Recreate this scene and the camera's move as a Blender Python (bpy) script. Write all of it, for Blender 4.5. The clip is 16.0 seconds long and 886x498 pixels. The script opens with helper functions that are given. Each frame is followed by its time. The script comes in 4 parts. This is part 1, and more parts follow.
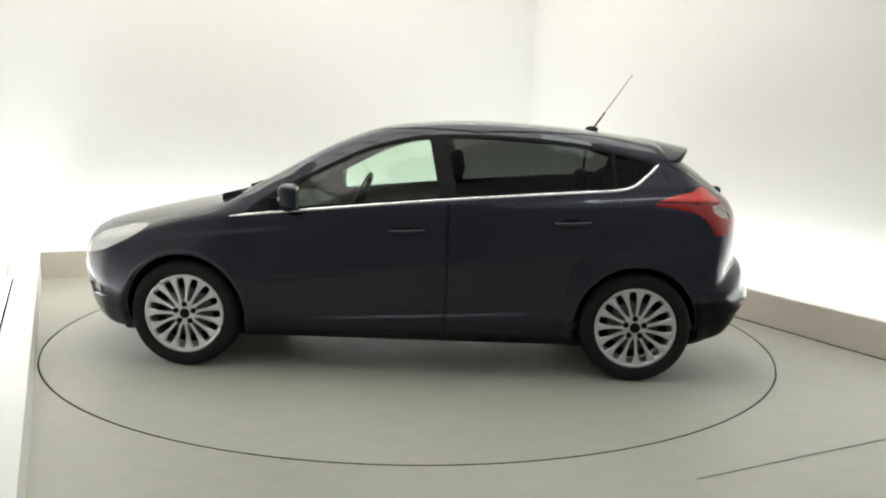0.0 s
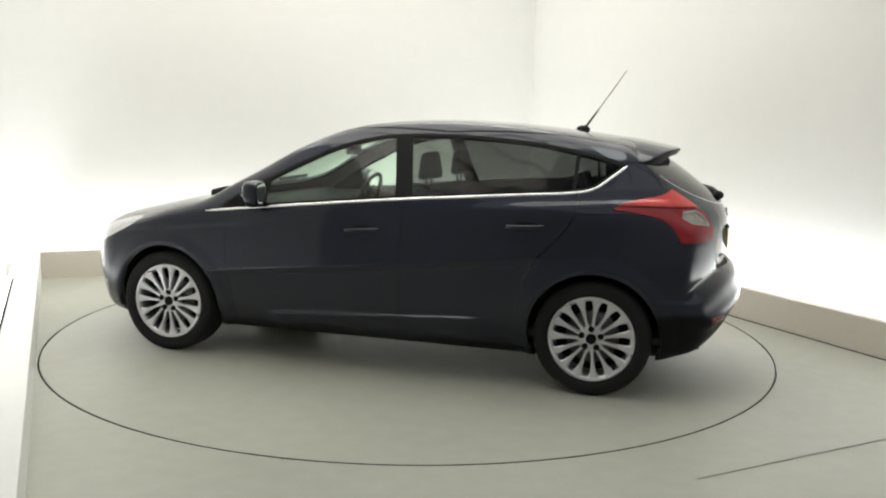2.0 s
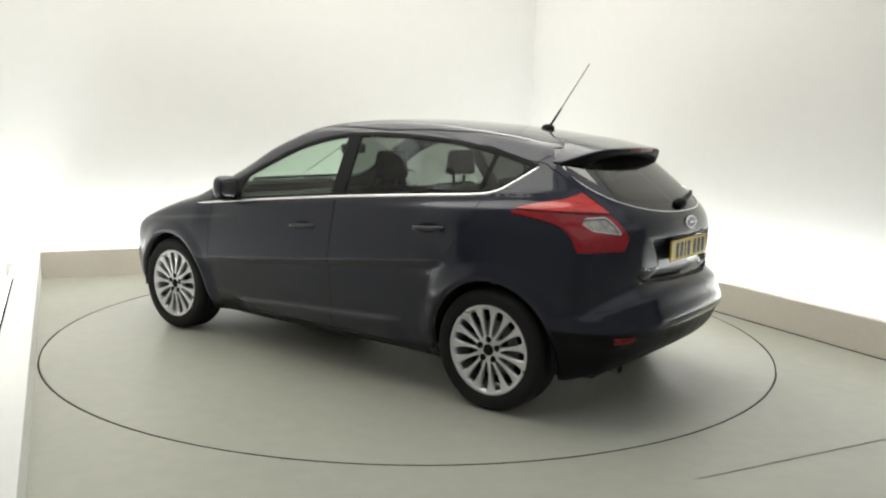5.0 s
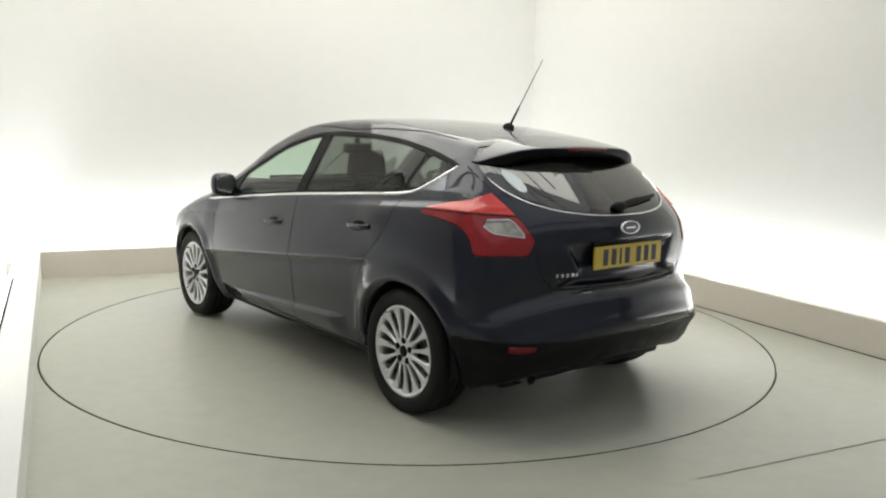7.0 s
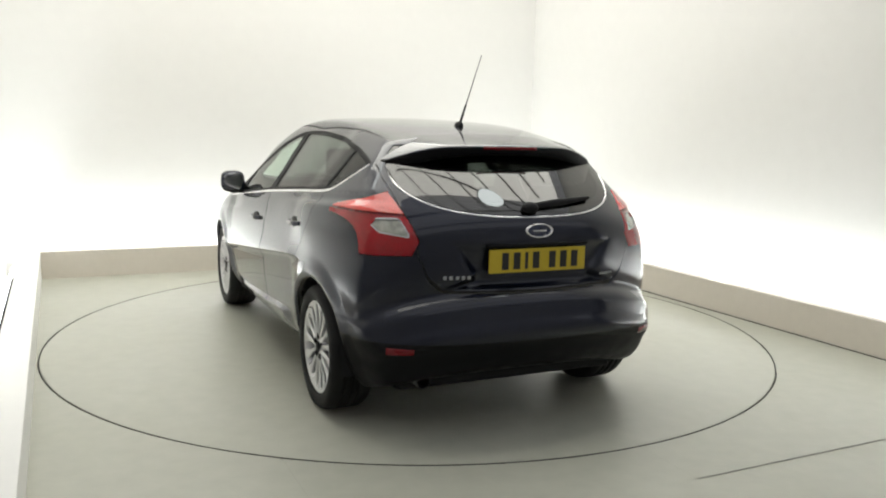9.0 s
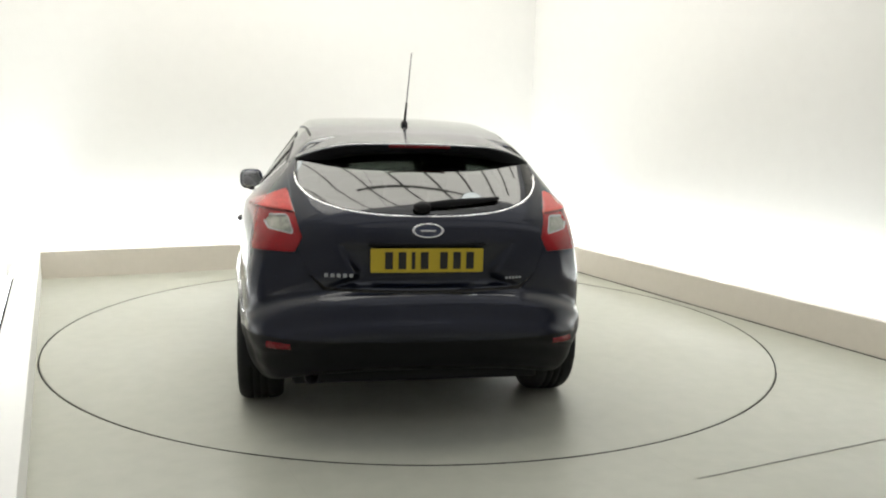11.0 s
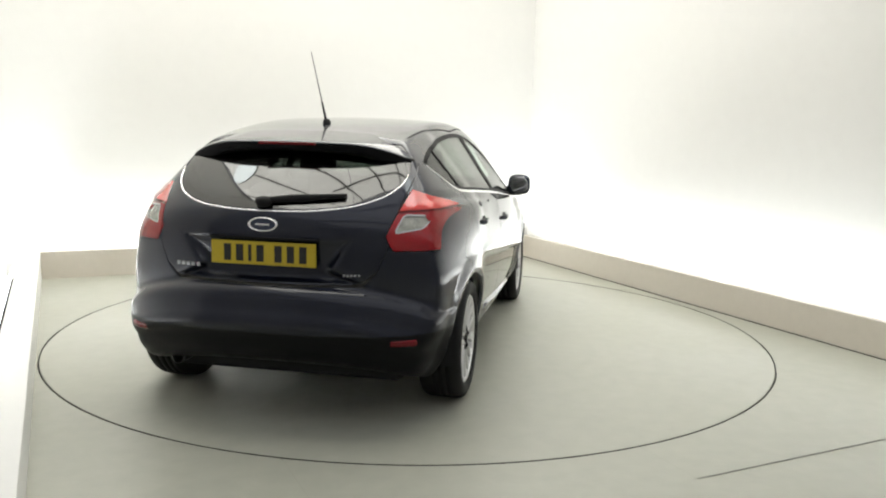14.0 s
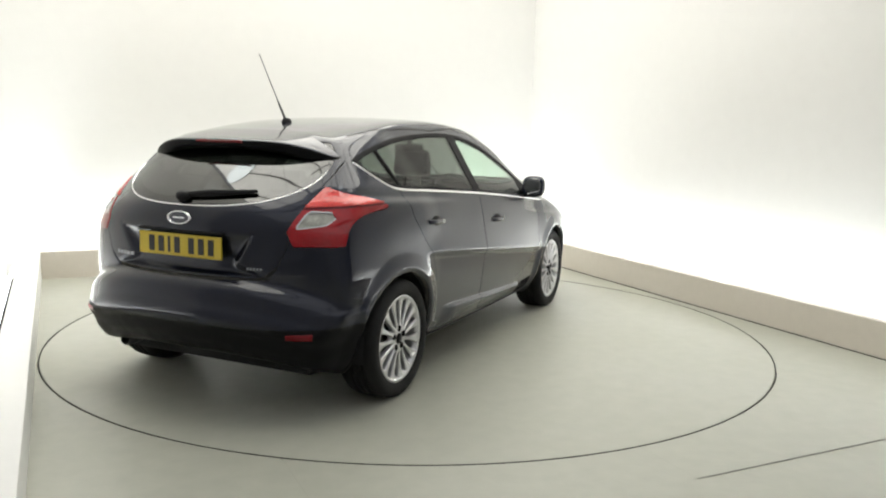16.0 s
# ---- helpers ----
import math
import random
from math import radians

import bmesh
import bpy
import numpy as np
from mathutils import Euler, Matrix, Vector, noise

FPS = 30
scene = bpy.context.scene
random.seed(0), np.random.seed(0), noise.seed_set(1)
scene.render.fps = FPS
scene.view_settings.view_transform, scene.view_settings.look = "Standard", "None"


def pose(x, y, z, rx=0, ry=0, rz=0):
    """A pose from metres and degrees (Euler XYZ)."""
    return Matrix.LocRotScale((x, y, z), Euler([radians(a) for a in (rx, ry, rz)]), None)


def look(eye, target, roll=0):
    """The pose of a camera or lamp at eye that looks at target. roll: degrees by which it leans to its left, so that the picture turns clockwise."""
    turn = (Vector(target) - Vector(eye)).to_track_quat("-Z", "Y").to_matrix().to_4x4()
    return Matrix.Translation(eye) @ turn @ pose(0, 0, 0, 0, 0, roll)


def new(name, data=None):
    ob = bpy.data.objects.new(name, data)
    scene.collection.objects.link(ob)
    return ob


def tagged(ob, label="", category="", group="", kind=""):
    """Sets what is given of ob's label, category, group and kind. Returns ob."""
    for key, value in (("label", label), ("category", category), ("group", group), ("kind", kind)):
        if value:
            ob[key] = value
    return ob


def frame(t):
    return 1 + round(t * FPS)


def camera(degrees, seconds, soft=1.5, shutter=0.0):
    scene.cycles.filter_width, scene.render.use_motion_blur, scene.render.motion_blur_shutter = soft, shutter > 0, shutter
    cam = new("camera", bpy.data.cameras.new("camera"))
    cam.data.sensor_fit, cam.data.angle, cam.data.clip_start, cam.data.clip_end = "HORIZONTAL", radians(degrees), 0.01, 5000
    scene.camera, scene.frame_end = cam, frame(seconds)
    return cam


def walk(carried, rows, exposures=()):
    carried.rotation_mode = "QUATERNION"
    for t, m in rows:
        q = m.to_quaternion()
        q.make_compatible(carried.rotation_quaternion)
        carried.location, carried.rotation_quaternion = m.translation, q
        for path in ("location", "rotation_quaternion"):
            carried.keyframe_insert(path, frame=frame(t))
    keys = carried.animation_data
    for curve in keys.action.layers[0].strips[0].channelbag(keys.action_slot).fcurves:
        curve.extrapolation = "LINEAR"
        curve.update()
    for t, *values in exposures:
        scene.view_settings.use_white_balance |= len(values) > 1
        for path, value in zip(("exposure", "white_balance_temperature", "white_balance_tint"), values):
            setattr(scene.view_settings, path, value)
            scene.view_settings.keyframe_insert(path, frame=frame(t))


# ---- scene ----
cam = camera(57.3, 16.0, soft=2.1)
EYE = (0.0, -5.762, 1.427)
SHOT = look(EYE, (EYE[0] + 0.0344, EYE[1] + 0.98885, EYE[2] - 0.1449), 1.35)
walk(cam, [(0.0, SHOT), (16.0, SHOT)], exposures=[(0.0, -0.04), (4.0, -0.09), (7.0, -0.09), (9.0, 0.0), (11.5, 0.11), (16.0, 0.10)])

# ---- light ----
ROOF_GLOW = 2.9      # luminous canopy over the turntable
STRIP = 11.5         # watts per metre of the uplight behind the plinth
world = bpy.data.worlds.new("world")
world.use_nodes = True
world.node_tree.nodes["Background"].inputs[0].default_value = (0.5, 0.53, 0.55, 1)
world.node_tree.nodes["Background"].inputs[1].default_value = 0.03
scene.world = world
scene.view_settings.exposure = 0.0


# ---- materials ----
def material(name, color, rough=0.5, metal=0.0, coat=0.0, grain=0.0, scale=40.0, bump=0.0, spread=0.08, coat_rough=0.05, spec=0.5):
    """A principled material with two scales of variation in colour and roughness, and fine relief."""
    m = bpy.data.materials.new(name)
    m.use_nodes = True
    t = m.node_tree
    b = t.nodes["Principled BSDF"]
    b.inputs["Roughness"].default_value = rough
    b.inputs["Metallic"].default_value = metal
    b.inputs["Coat Weight"].default_value = coat
    b.inputs["Coat Roughness"].default_value = coat_rough
    b.inputs["Coat IOR"].default_value = 1.47
    b.inputs["Specular IOR Level"].default_value = spec
    b.inputs["Base Color"].default_value = (*color, 1)
    if grain or bump:
        co = t.nodes.new("ShaderNodeTexCoord")
        fine = t.nodes.new("ShaderNodeTexNoise")
        fine.inputs["Scale"].default_value = scale
        fine.inputs["Detail"].default_value = 4
        wide = t.nodes.new("ShaderNodeTexNoise")
        wide.inputs["Scale"].default_value = scale / 22
        wide.inputs["Detail"].default_value = 3
        for n in (fine, wide):
            t.links.new(co.outputs["Object"], n.inputs["Vector"])
        add = t.nodes.new("ShaderNodeMath")
        add.operation = "MULTIPLY_ADD"
        add.inputs[1].default_value = 0.45
        t.links.new(fine.outputs["Fac"], add.inputs[0])
        half = t.nodes.new("ShaderNodeMath")
        half.operation = "MULTIPLY"
        half.inputs[1].default_value = 0.55
        t.links.new(wide.outputs["Fac"], half.inputs[0])
        t.links.new(half.outputs[0], add.inputs[2])
        ramp = t.nodes.new("ShaderNodeMapRange")
        ramp.inputs["From Min"].default_value = 0.3
        ramp.inputs["From Max"].default_value = 0.7
        ramp.inputs["To Min"].default_value = 1 - grain
        ramp.inputs["To Max"].default_value = 1 + grain
        t.links.new(add.outputs[0], ramp.inputs["Value"])
        mul = t.nodes.new("ShaderNodeVectorMath")
        mul.operation = "SCALE"
        mul.inputs[0].default_value = color
        t.links.new(ramp.outputs[0], mul.inputs["Scale"])
        t.links.new(mul.outputs[0], b.inputs["Base Color"])
        rr = t.nodes.new("ShaderNodeMapRange")
        rr.inputs["From Min"].default_value = 0.3
        rr.inputs["From Max"].default_value = 0.7
        rr.inputs["To Min"].default_value = max(0.0, rough - spread)
        rr.inputs["To Max"].default_value = min(1.0, rough + spread)
        t.links.new(wide.outputs["Fac"], rr.inputs["Value"])
        t.links.new(rr.outputs[0], b.inputs["Roughness"])
        if bump:
            bp = t.nodes.new("ShaderNodeBump")
            bp.inputs["Strength"].default_value = bump
            bp.inputs["Distance"].default_value = 0.002
            t.links.new(fine.outputs["Fac"], bp.inputs["Height"])
            t.links.new(bp.outputs[0], b.inputs["Normal"])
    return m


def pane(name, tint, ior=1.5, rough=0.0):
    """Thin tinted sheet: what is behind it shows through the tint, with the gloss of its face on top."""
    m = bpy.data.materials.new(name)
    m.use_nodes = True
    t = m.node_tree
    t.nodes.remove(t.nodes["Principled BSDF"])
    clear = t.nodes.new("ShaderNodeBsdfTransparent")
    clear.inputs[0].default_value = (*tint, 1)
    gloss = t.nodes.new("ShaderNodeBsdfGlossy")
    gloss.inputs["Roughness"].default_value = rough
    facing = t.nodes.new("ShaderNodeLayerWeight")
    facing.inputs["Blend"].default_value = 0.5
    power = t.nodes.new("ShaderNodeMath")
    power.operation = "POWER"
    power.inputs[1].default_value = 5.0
    fres = t.nodes.new("ShaderNodeMapRange")
    fres.inputs["To Min"].default_value = ((ior - 1) / (ior + 1)) ** 2
    t.links.new(facing.outputs["Facing"], power.inputs[0])
    t.links.new(power.outputs[0], fres.inputs["Value"])
    mix = t.nodes.new("ShaderNodeMixShader")
    t.links.new(fres.outputs[0], mix.inputs[0])
    t.links.new(clear.outputs[0], mix.inputs[1])
    t.links.new(gloss.outputs[0], mix.inputs[2])
    t.links.new(mix.outputs[0], t.nodes["Material Output"].inputs[0])
    return m


def glow(name, color, strength):
    m = bpy.data.materials.new(name)
    m.use_nodes = True
    b = m.node_tree.nodes["Principled BSDF"]
    b.inputs["Base Color"].default_value = (0.8, 0.8, 0.78, 1)
    b.inputs["Emission Color"].default_value = (*color, 1)
    b.inputs["Emission Strength"].default_value = strength
    return m


PAINT = material("midnight_paint", (0.0062, 0.0084, 0.0195), 0.45, 0.55, 1.0, grain=0.05, scale=60.0, spread=0.01, spec=0.1, coat_rough=0.025)
GLASS = pane("green_tinted_glass", (0.76, 0.88, 0.79))
PRIVACY = pane("privacy_glass", (0.20, 0.212, 0.20), 1.28)
REAR_PANE = pane("dark_rear_glass", (0.06, 0.063, 0.06), 2.15, 0.03)
BLACK = material("black_trim", (0.009, 0.009, 0.010), 0.45, grain=0.15, scale=300.0, spec=0.06)
PLASTIC = material("black_grained_plastic", (0.010, 0.010, 0.011), 0.6, grain=0.2, scale=400.0, bump=0.15, spec=0.2)
VALANCE = material("shaded_bumper_black", (0.006, 0.006, 0.007), 0.42, grain=0.15, scale=300.0, spec=0.12)
RUBBER = material("tyre_rubber", (0.010, 0.010, 0.010), 0.75, grain=0.25, scale=120.0, bump=0.2, spec=0.25)
CHROME = material("bright_chrome", (0.82, 0.82, 0.83), 0.12, 1.0, grain=0.04, scale=90.0)
ALLOY = material("silver_alloy", (0.56, 0.56, 0.575), 0.32, 0.75, 0.6, grain=0.06, scale=200.0)
BADGE = material("dull_badge_chrome", (0.42, 0.43, 0.45), 0.3, 1.0, grain=0.1, scale=90.0)
STEEL = material("brake_steel", (0.14, 0.14, 0.145), 0.45, 1.0, grain=0.15, scale=60.0)
CLOTH = material("charcoal_cloth", (0.035, 0.035, 0.038), 0.9, grain=0.25, scale=350.0, bump=0.3)
LINING = material("grey_lining", (0.10, 0.096, 0.085), 0.85, grain=0.2, scale=200.0)
RED = material("red_lamp_lens", (0.29, 0.003, 0.007), 0.12, 0.0, 0.7, grain=0.35, spec=0.3, scale=160.0)
# lighter copy of the lens red, holding the canopy's reflection on the upward slope
RED_SHEEN = material("red_lens_with_sheen", (0.62, 0.035, 0.028), 0.10, 0.0, 0.9, grain=0.3, spec=0.3, scale=110.0)
DARK_RED = material("red_reflector", (0.15, 0.004, 0.008), 0.25, 0.0, 0.35, spec=0.2, grain=0.15, scale=250.0)
DIM = material("dim_clear_lens", (0.30, 0.30, 0.26), 0.16, 0.3, 1.0, grain=0.6, scale=34.0)
CLEAR = material("clear_lamp_lens", (0.55, 0.55, 0.56), 0.14, 0.35, 1.0, grain=0.2, scale=120.0)
PLATE = material("yellow_plate", (0.52, 0.385, 0.02), 0.38, grain=0.05, scale=80.0)
INK = material("black_ink", (0.01, 0.01, 0.01), 0.5)
FLOOR = material("grey_painted_floor", (0.382, 0.386, 0.330), 0.40, grain=0.085, scale=10.0, bump=0.05, spread=0.12)
DISC = material("grey_painted_turntable", (0.382, 0.386, 0.330), 0.38, grain=0.085, scale=9.0, bump=0.05, spread=0.12)
GAP = material("dark_gap", (0.02, 0.02, 0.018), 0.9, grain=0.2, scale=60.0)
WALL = material("white_studio_wall", (0.64, 0.632, 0.61), 0.75, grain=0.02, scale=9.0, bump=0.03)
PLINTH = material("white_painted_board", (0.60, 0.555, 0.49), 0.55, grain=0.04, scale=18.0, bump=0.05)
# plinth board lightened to carry the glare on the left plinth
PLINTH_GLARE = material("board_with_glare", (0.84, 0.835, 0.815), 0.5, grain=0.02, scale=15.0)
SHEET = glow("translucent_roof_sheet", (1.0, 0.972, 0.885), ROOF_GLOW)
TUBE = glow("white_light_tube", (0.93, 0.98, 1.0), 8.0)
LAMP_FACE = glow("lamp_face", (0.92, 1.0, 0.98), 5.0)
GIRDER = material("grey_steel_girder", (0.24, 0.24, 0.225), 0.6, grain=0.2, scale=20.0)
# added glow on the unseen roof, fills the car's side reflections
HALL_FILL = glow("hall_roof_fill_glow", (0.97, 0.98, 1.0), 0.64)
HALL_FILL.node_tree.nodes["Principled BSDF"].inputs["Base Color"].default_value = (0.15, 0.15, 0.145, 1)
# paled so the unseen walls brighten what the paintwork mirrors
HALL = material("pale_hall_reflector", (0.70, 0.70, 0.70), 0.8, grain=0.25, scale=5.0)
CONCRETE = material("hall_concrete", (0.42, 0.415, 0.39), 0.8, grain=0.2, scale=8.0, bump=0.2)


# ---- building helpers ----
def mesh_object(name, verts, faces, mat, parent=None, label="", normals=None, smooth=True):
    me = bpy.data.meshes.new(name)
    me.from_pydata([tuple(map(float, v)) for v in verts], [], [list(map(int, f)) for f in faces])
    me.materials.append(mat)
    if smooth:
        me.polygons.foreach_set("use_smooth", [True] * len(me.polygons))
    me.update()
    if normals is not None and len(normals) == len(me.vertices):
        free = me.attributes.new("custom_normal", "FLOAT_VECTOR", "POINT")
        free.data.foreach_set("vector", np.asarray(normals, np.float32).ravel())
        me.update()
    ob = new(name, me)
    if parent is not None:
        ob.parent = parent
    if label:
        ob["label"] = label
    return ob


def part(name, bm, mat, parent=None, label="", smooth=False):
    """Links a bmesh as one mesh object under a thing or a part."""
    me = bpy.data.meshes.new(name)
    bmesh.ops.recalc_face_normals(bm, faces=bm.faces)
    bm.to_mesh(me)
    bm.free()
    me.materials.append(mat)
    if smooth:
        me.polygons.foreach_set("use_smooth", [True] * len(me.polygons))
    ob = new(name, me)
    if parent is not None:
        ob.parent = parent
    if label:
        ob["label"] = label
    return ob


def box(bm, size, at, bevel=0.0, turn=None, segments=2):
    made = bmesh.ops.create_cube(bm, size=1.0)["verts"]
    bmesh.ops.scale(bm, vec=size, verts=made)
    if bevel:
        edges = list({e for v in made for e in v.link_edges})
        made = list({v for f in bmesh.ops.bevel(bm, geom=edges, offset=bevel, segments=segments, affect="EDGES", profile=0.5)["faces"] for v in f.verts}
                    | {v for v in made if v.is_valid})
    m = Matrix.Translation(at) @ (turn.to_4x4() if turn else Matrix.Identity(4))
    bmesh.ops.transform(bm, matrix=m, verts=made)
    return made


def lathe(profile, steps, axis="y"):
    """Verts and faces of a profile of (radius, height) turned about the y axis."""
    verts, faces, n = [], [], len(profile)
    for i in range(steps):
        a = 2 * math.pi * i / steps
        for r, h in profile:
            verts.append((r * math.cos(a), h, r * math.sin(a)))
    for i in range(steps):
        j = (i + 1) % steps
        for k in range(n - 1):
            faces.append((i * n + k, i * n + k + 1, j * n + k + 1, j * n + k))
    return verts, faces


def smooth_line(points, per=8, closed=False):
    """A Catmull-Rom line through points."""
    p = np.array(points, float)
    n = len(p)
    out = []
    for i in range(n if closed else n - 1):
        if closed:
            a, b, c, d = p[(i - 1) % n], p[i], p[(i + 1) % n], p[(i + 2) % n]
        else:
            a, b, c, d = p[max(i - 1, 0)], p[i], p[i + 1], p[min(i + 2, n - 1)]
        for k in range(per):
            t = k / per
            out.append(0.5 * (2 * b + (c - a) * t + (2 * a - 5 * b + 4 * c - d) * t * t + (3 * b - a - 3 * c + d) * t ** 3))
    if not closed:
        out.append(p[-1])
    return np.array(out)


def spline(xs, ys):
    """A smooth function of one value through the given pairs (xs rising)."""
    xs, ys = np.array(xs, float), np.array(ys, float)
    s = np.gradient(ys, xs)

    def f(x):
        x = np.clip(x, xs[0], xs[-1])
        i = np.clip(np.searchsorted(xs, x) - 1, 0, len(xs) - 2)
        h = xs[i + 1] - xs[i]
        t = (x - xs[i]) / h
        return ((2 * t ** 3 - 3 * t * t + 1) * ys[i] + (t ** 3 - 2 * t * t + t) * h * s[i]
                + (3 * t * t - 2 * t ** 3) * ys[i + 1] + (t ** 3 - t * t) * h * s[i + 1])
    return f


def outline(points):
    """Signed distance (inside below 0) to a closed outline in a plane, as a function of two arrays."""
    p = np.array(points, float)
    q = np.roll(p, -1, axis=0)

    def f(x, y):
        x, y = np.asarray(x, float), np.asarray(y, float)
        best, inside = np.full(x.shape, 1e9), np.zeros(x.shape, bool)
        for (ax, ay), (bx, by) in zip(p, q):
            ex, ey = bx - ax, by - ay
            t = np.clip(((x - ax) * ex + (y - ay) * ey) / (ex * ex + ey * ey + 1e-12), 0, 1)
            best = np.minimum(best, (x - ax - t * ex) ** 2 + (y - ay - t * ey) ** 2)
            if ay != by:
                inside ^= ((ay > y) != (by > y)) & (x < (bx - ax) * (y - ay) / (by - ay) + ax)
        d = np.sqrt(best)
        return np.where(inside, -d, d)
    return f


def smax(a, b, k):
    return 0.5 * (a + b + np.sqrt((a - b) ** 2 + k * k))


def ramp(x, a, b):
    t = np.clip((x - a) / (b - a), 0, 1)
    return t * t * (3 - 2 * t)


class Skin:
    """A surface as verts, normals and faces that can be cut along outlines."""

    def __init__(self, v, n, faces):
        self.v, self.n, self.faces = v, n, faces

    def cut(self, field):
        """Splits into (inside, outside) of field(x, y, z) < 0, with a clean edge along the zero line."""
        s = field(self.v[:, 0], self.v[:, 1], self.v[:, 2])
        s = np.where(np.abs(s) < 1e-6, 1e-6, s)
        neg = (s < 0).tolist()
        v, n, mid = [], [], {}
        base = len(self.v)

        def cross(a, b):
            key = (a, b) if a < b else (b, a)
            if key not in mid:
                t = s[a] / (s[a] - s[b])
                mid[key] = base + len(v)
                v.append(self.v[a] * (1 - t) + self.v[b] * t)
                n.append(self.n[a] * (1 - t) + self.n[b] * t)
            return mid[key]

        ins, outs = [], []
        for f in self.faces:
            k = sum(neg[i] for i in f)
            if k == len(f):
                ins.append(f)
            elif k == 0:
                outs.append(f)
            else:
                fi, fo = [], []
                for a, b in zip(f, f[1:] + f[:1]):
                    (fi if neg[a] else fo).append(a)
                    if neg[a] != neg[b]:
                        c = cross(a, b)
                        fi.append(c)
                        fo.append(c)
                if len(fi) > 2:
                    ins.append(fi)
                if len(fo) > 2:
                    outs.append(fo)
        vv = np.vstack([self.v, np.array(v)]) if v else self.v
        nn = np.vstack([self.n, np.array(n)]) if n else self.n
        return Skin(vv, nn, ins), Skin(vv, nn, outs)

    def packed(self):
        used = sorted({i for f in self.faces for i in f})
        where = {o: i for i, o in enumerate(used)}
        return Skin(self.v[used], self.n[used], [[where[i] for i in f] for f in self.faces])

    def mirrored(self):
        flip = np.array([1, -1, 1])
        return Skin(self.v * flip, self.n * flip, [f[::-1] for f in self.faces])

    def both(self):
        m, k = self.mirrored(), len(self.v)
        return Skin(np.vstack([self.v, m.v]), np.vstack([self.n, m.n]), self.faces + [[i + k for i in f] for f in m.faces])

    def moved(self, d):
        return Skin(self.v + self.n * d, self.n, self.faces)

    def rimmed(self, depth):
        """Adds a turned-in edge of that depth along all open borders."""
        count = {}
        for f in self.faces:
            for a, b in zip(f, f[1:] + f[:1]):
                key = (a, b) if a < b else (b, a)
                count[key] = None if key in count else (a, b)
        v, n, faces, top, low = [], [], [], {}, {}
        base = len(self.v)
        for e in count.values():
            if e is None or (abs(self.v[e[0]][1]) < 1e-5 and abs(self.v[e[1]][1]) < 1e-5):
                continue
            for i in e:
                if i not in low:
                    top[i] = base + len(v)
                    v.append(self.v[i]), n.append(self.n[i])
                    low[i] = base + len(v)
                    v.append(self.v[i] - self.n[i] * depth), n.append(self.n[i])
            a, b = e
            faces.append([top[b], top[a], low[a], low[b]])
        if not v:
            return self
        return Skin(np.vstack([self.v, v]), np.vstack([self.n, n]), self.faces + faces)

    def build(self, name, mat, parent=None, label="", rim=0.0):
        s = self.packed()
        if rim:
            s = s.rimmed(rim)
        ln = np.linalg.norm(s.n, axis=1, keepdims=True)
        return mesh_object(name, s.v, s.faces, mat, parent, label, s.n / np.maximum(ln, 1e-9))


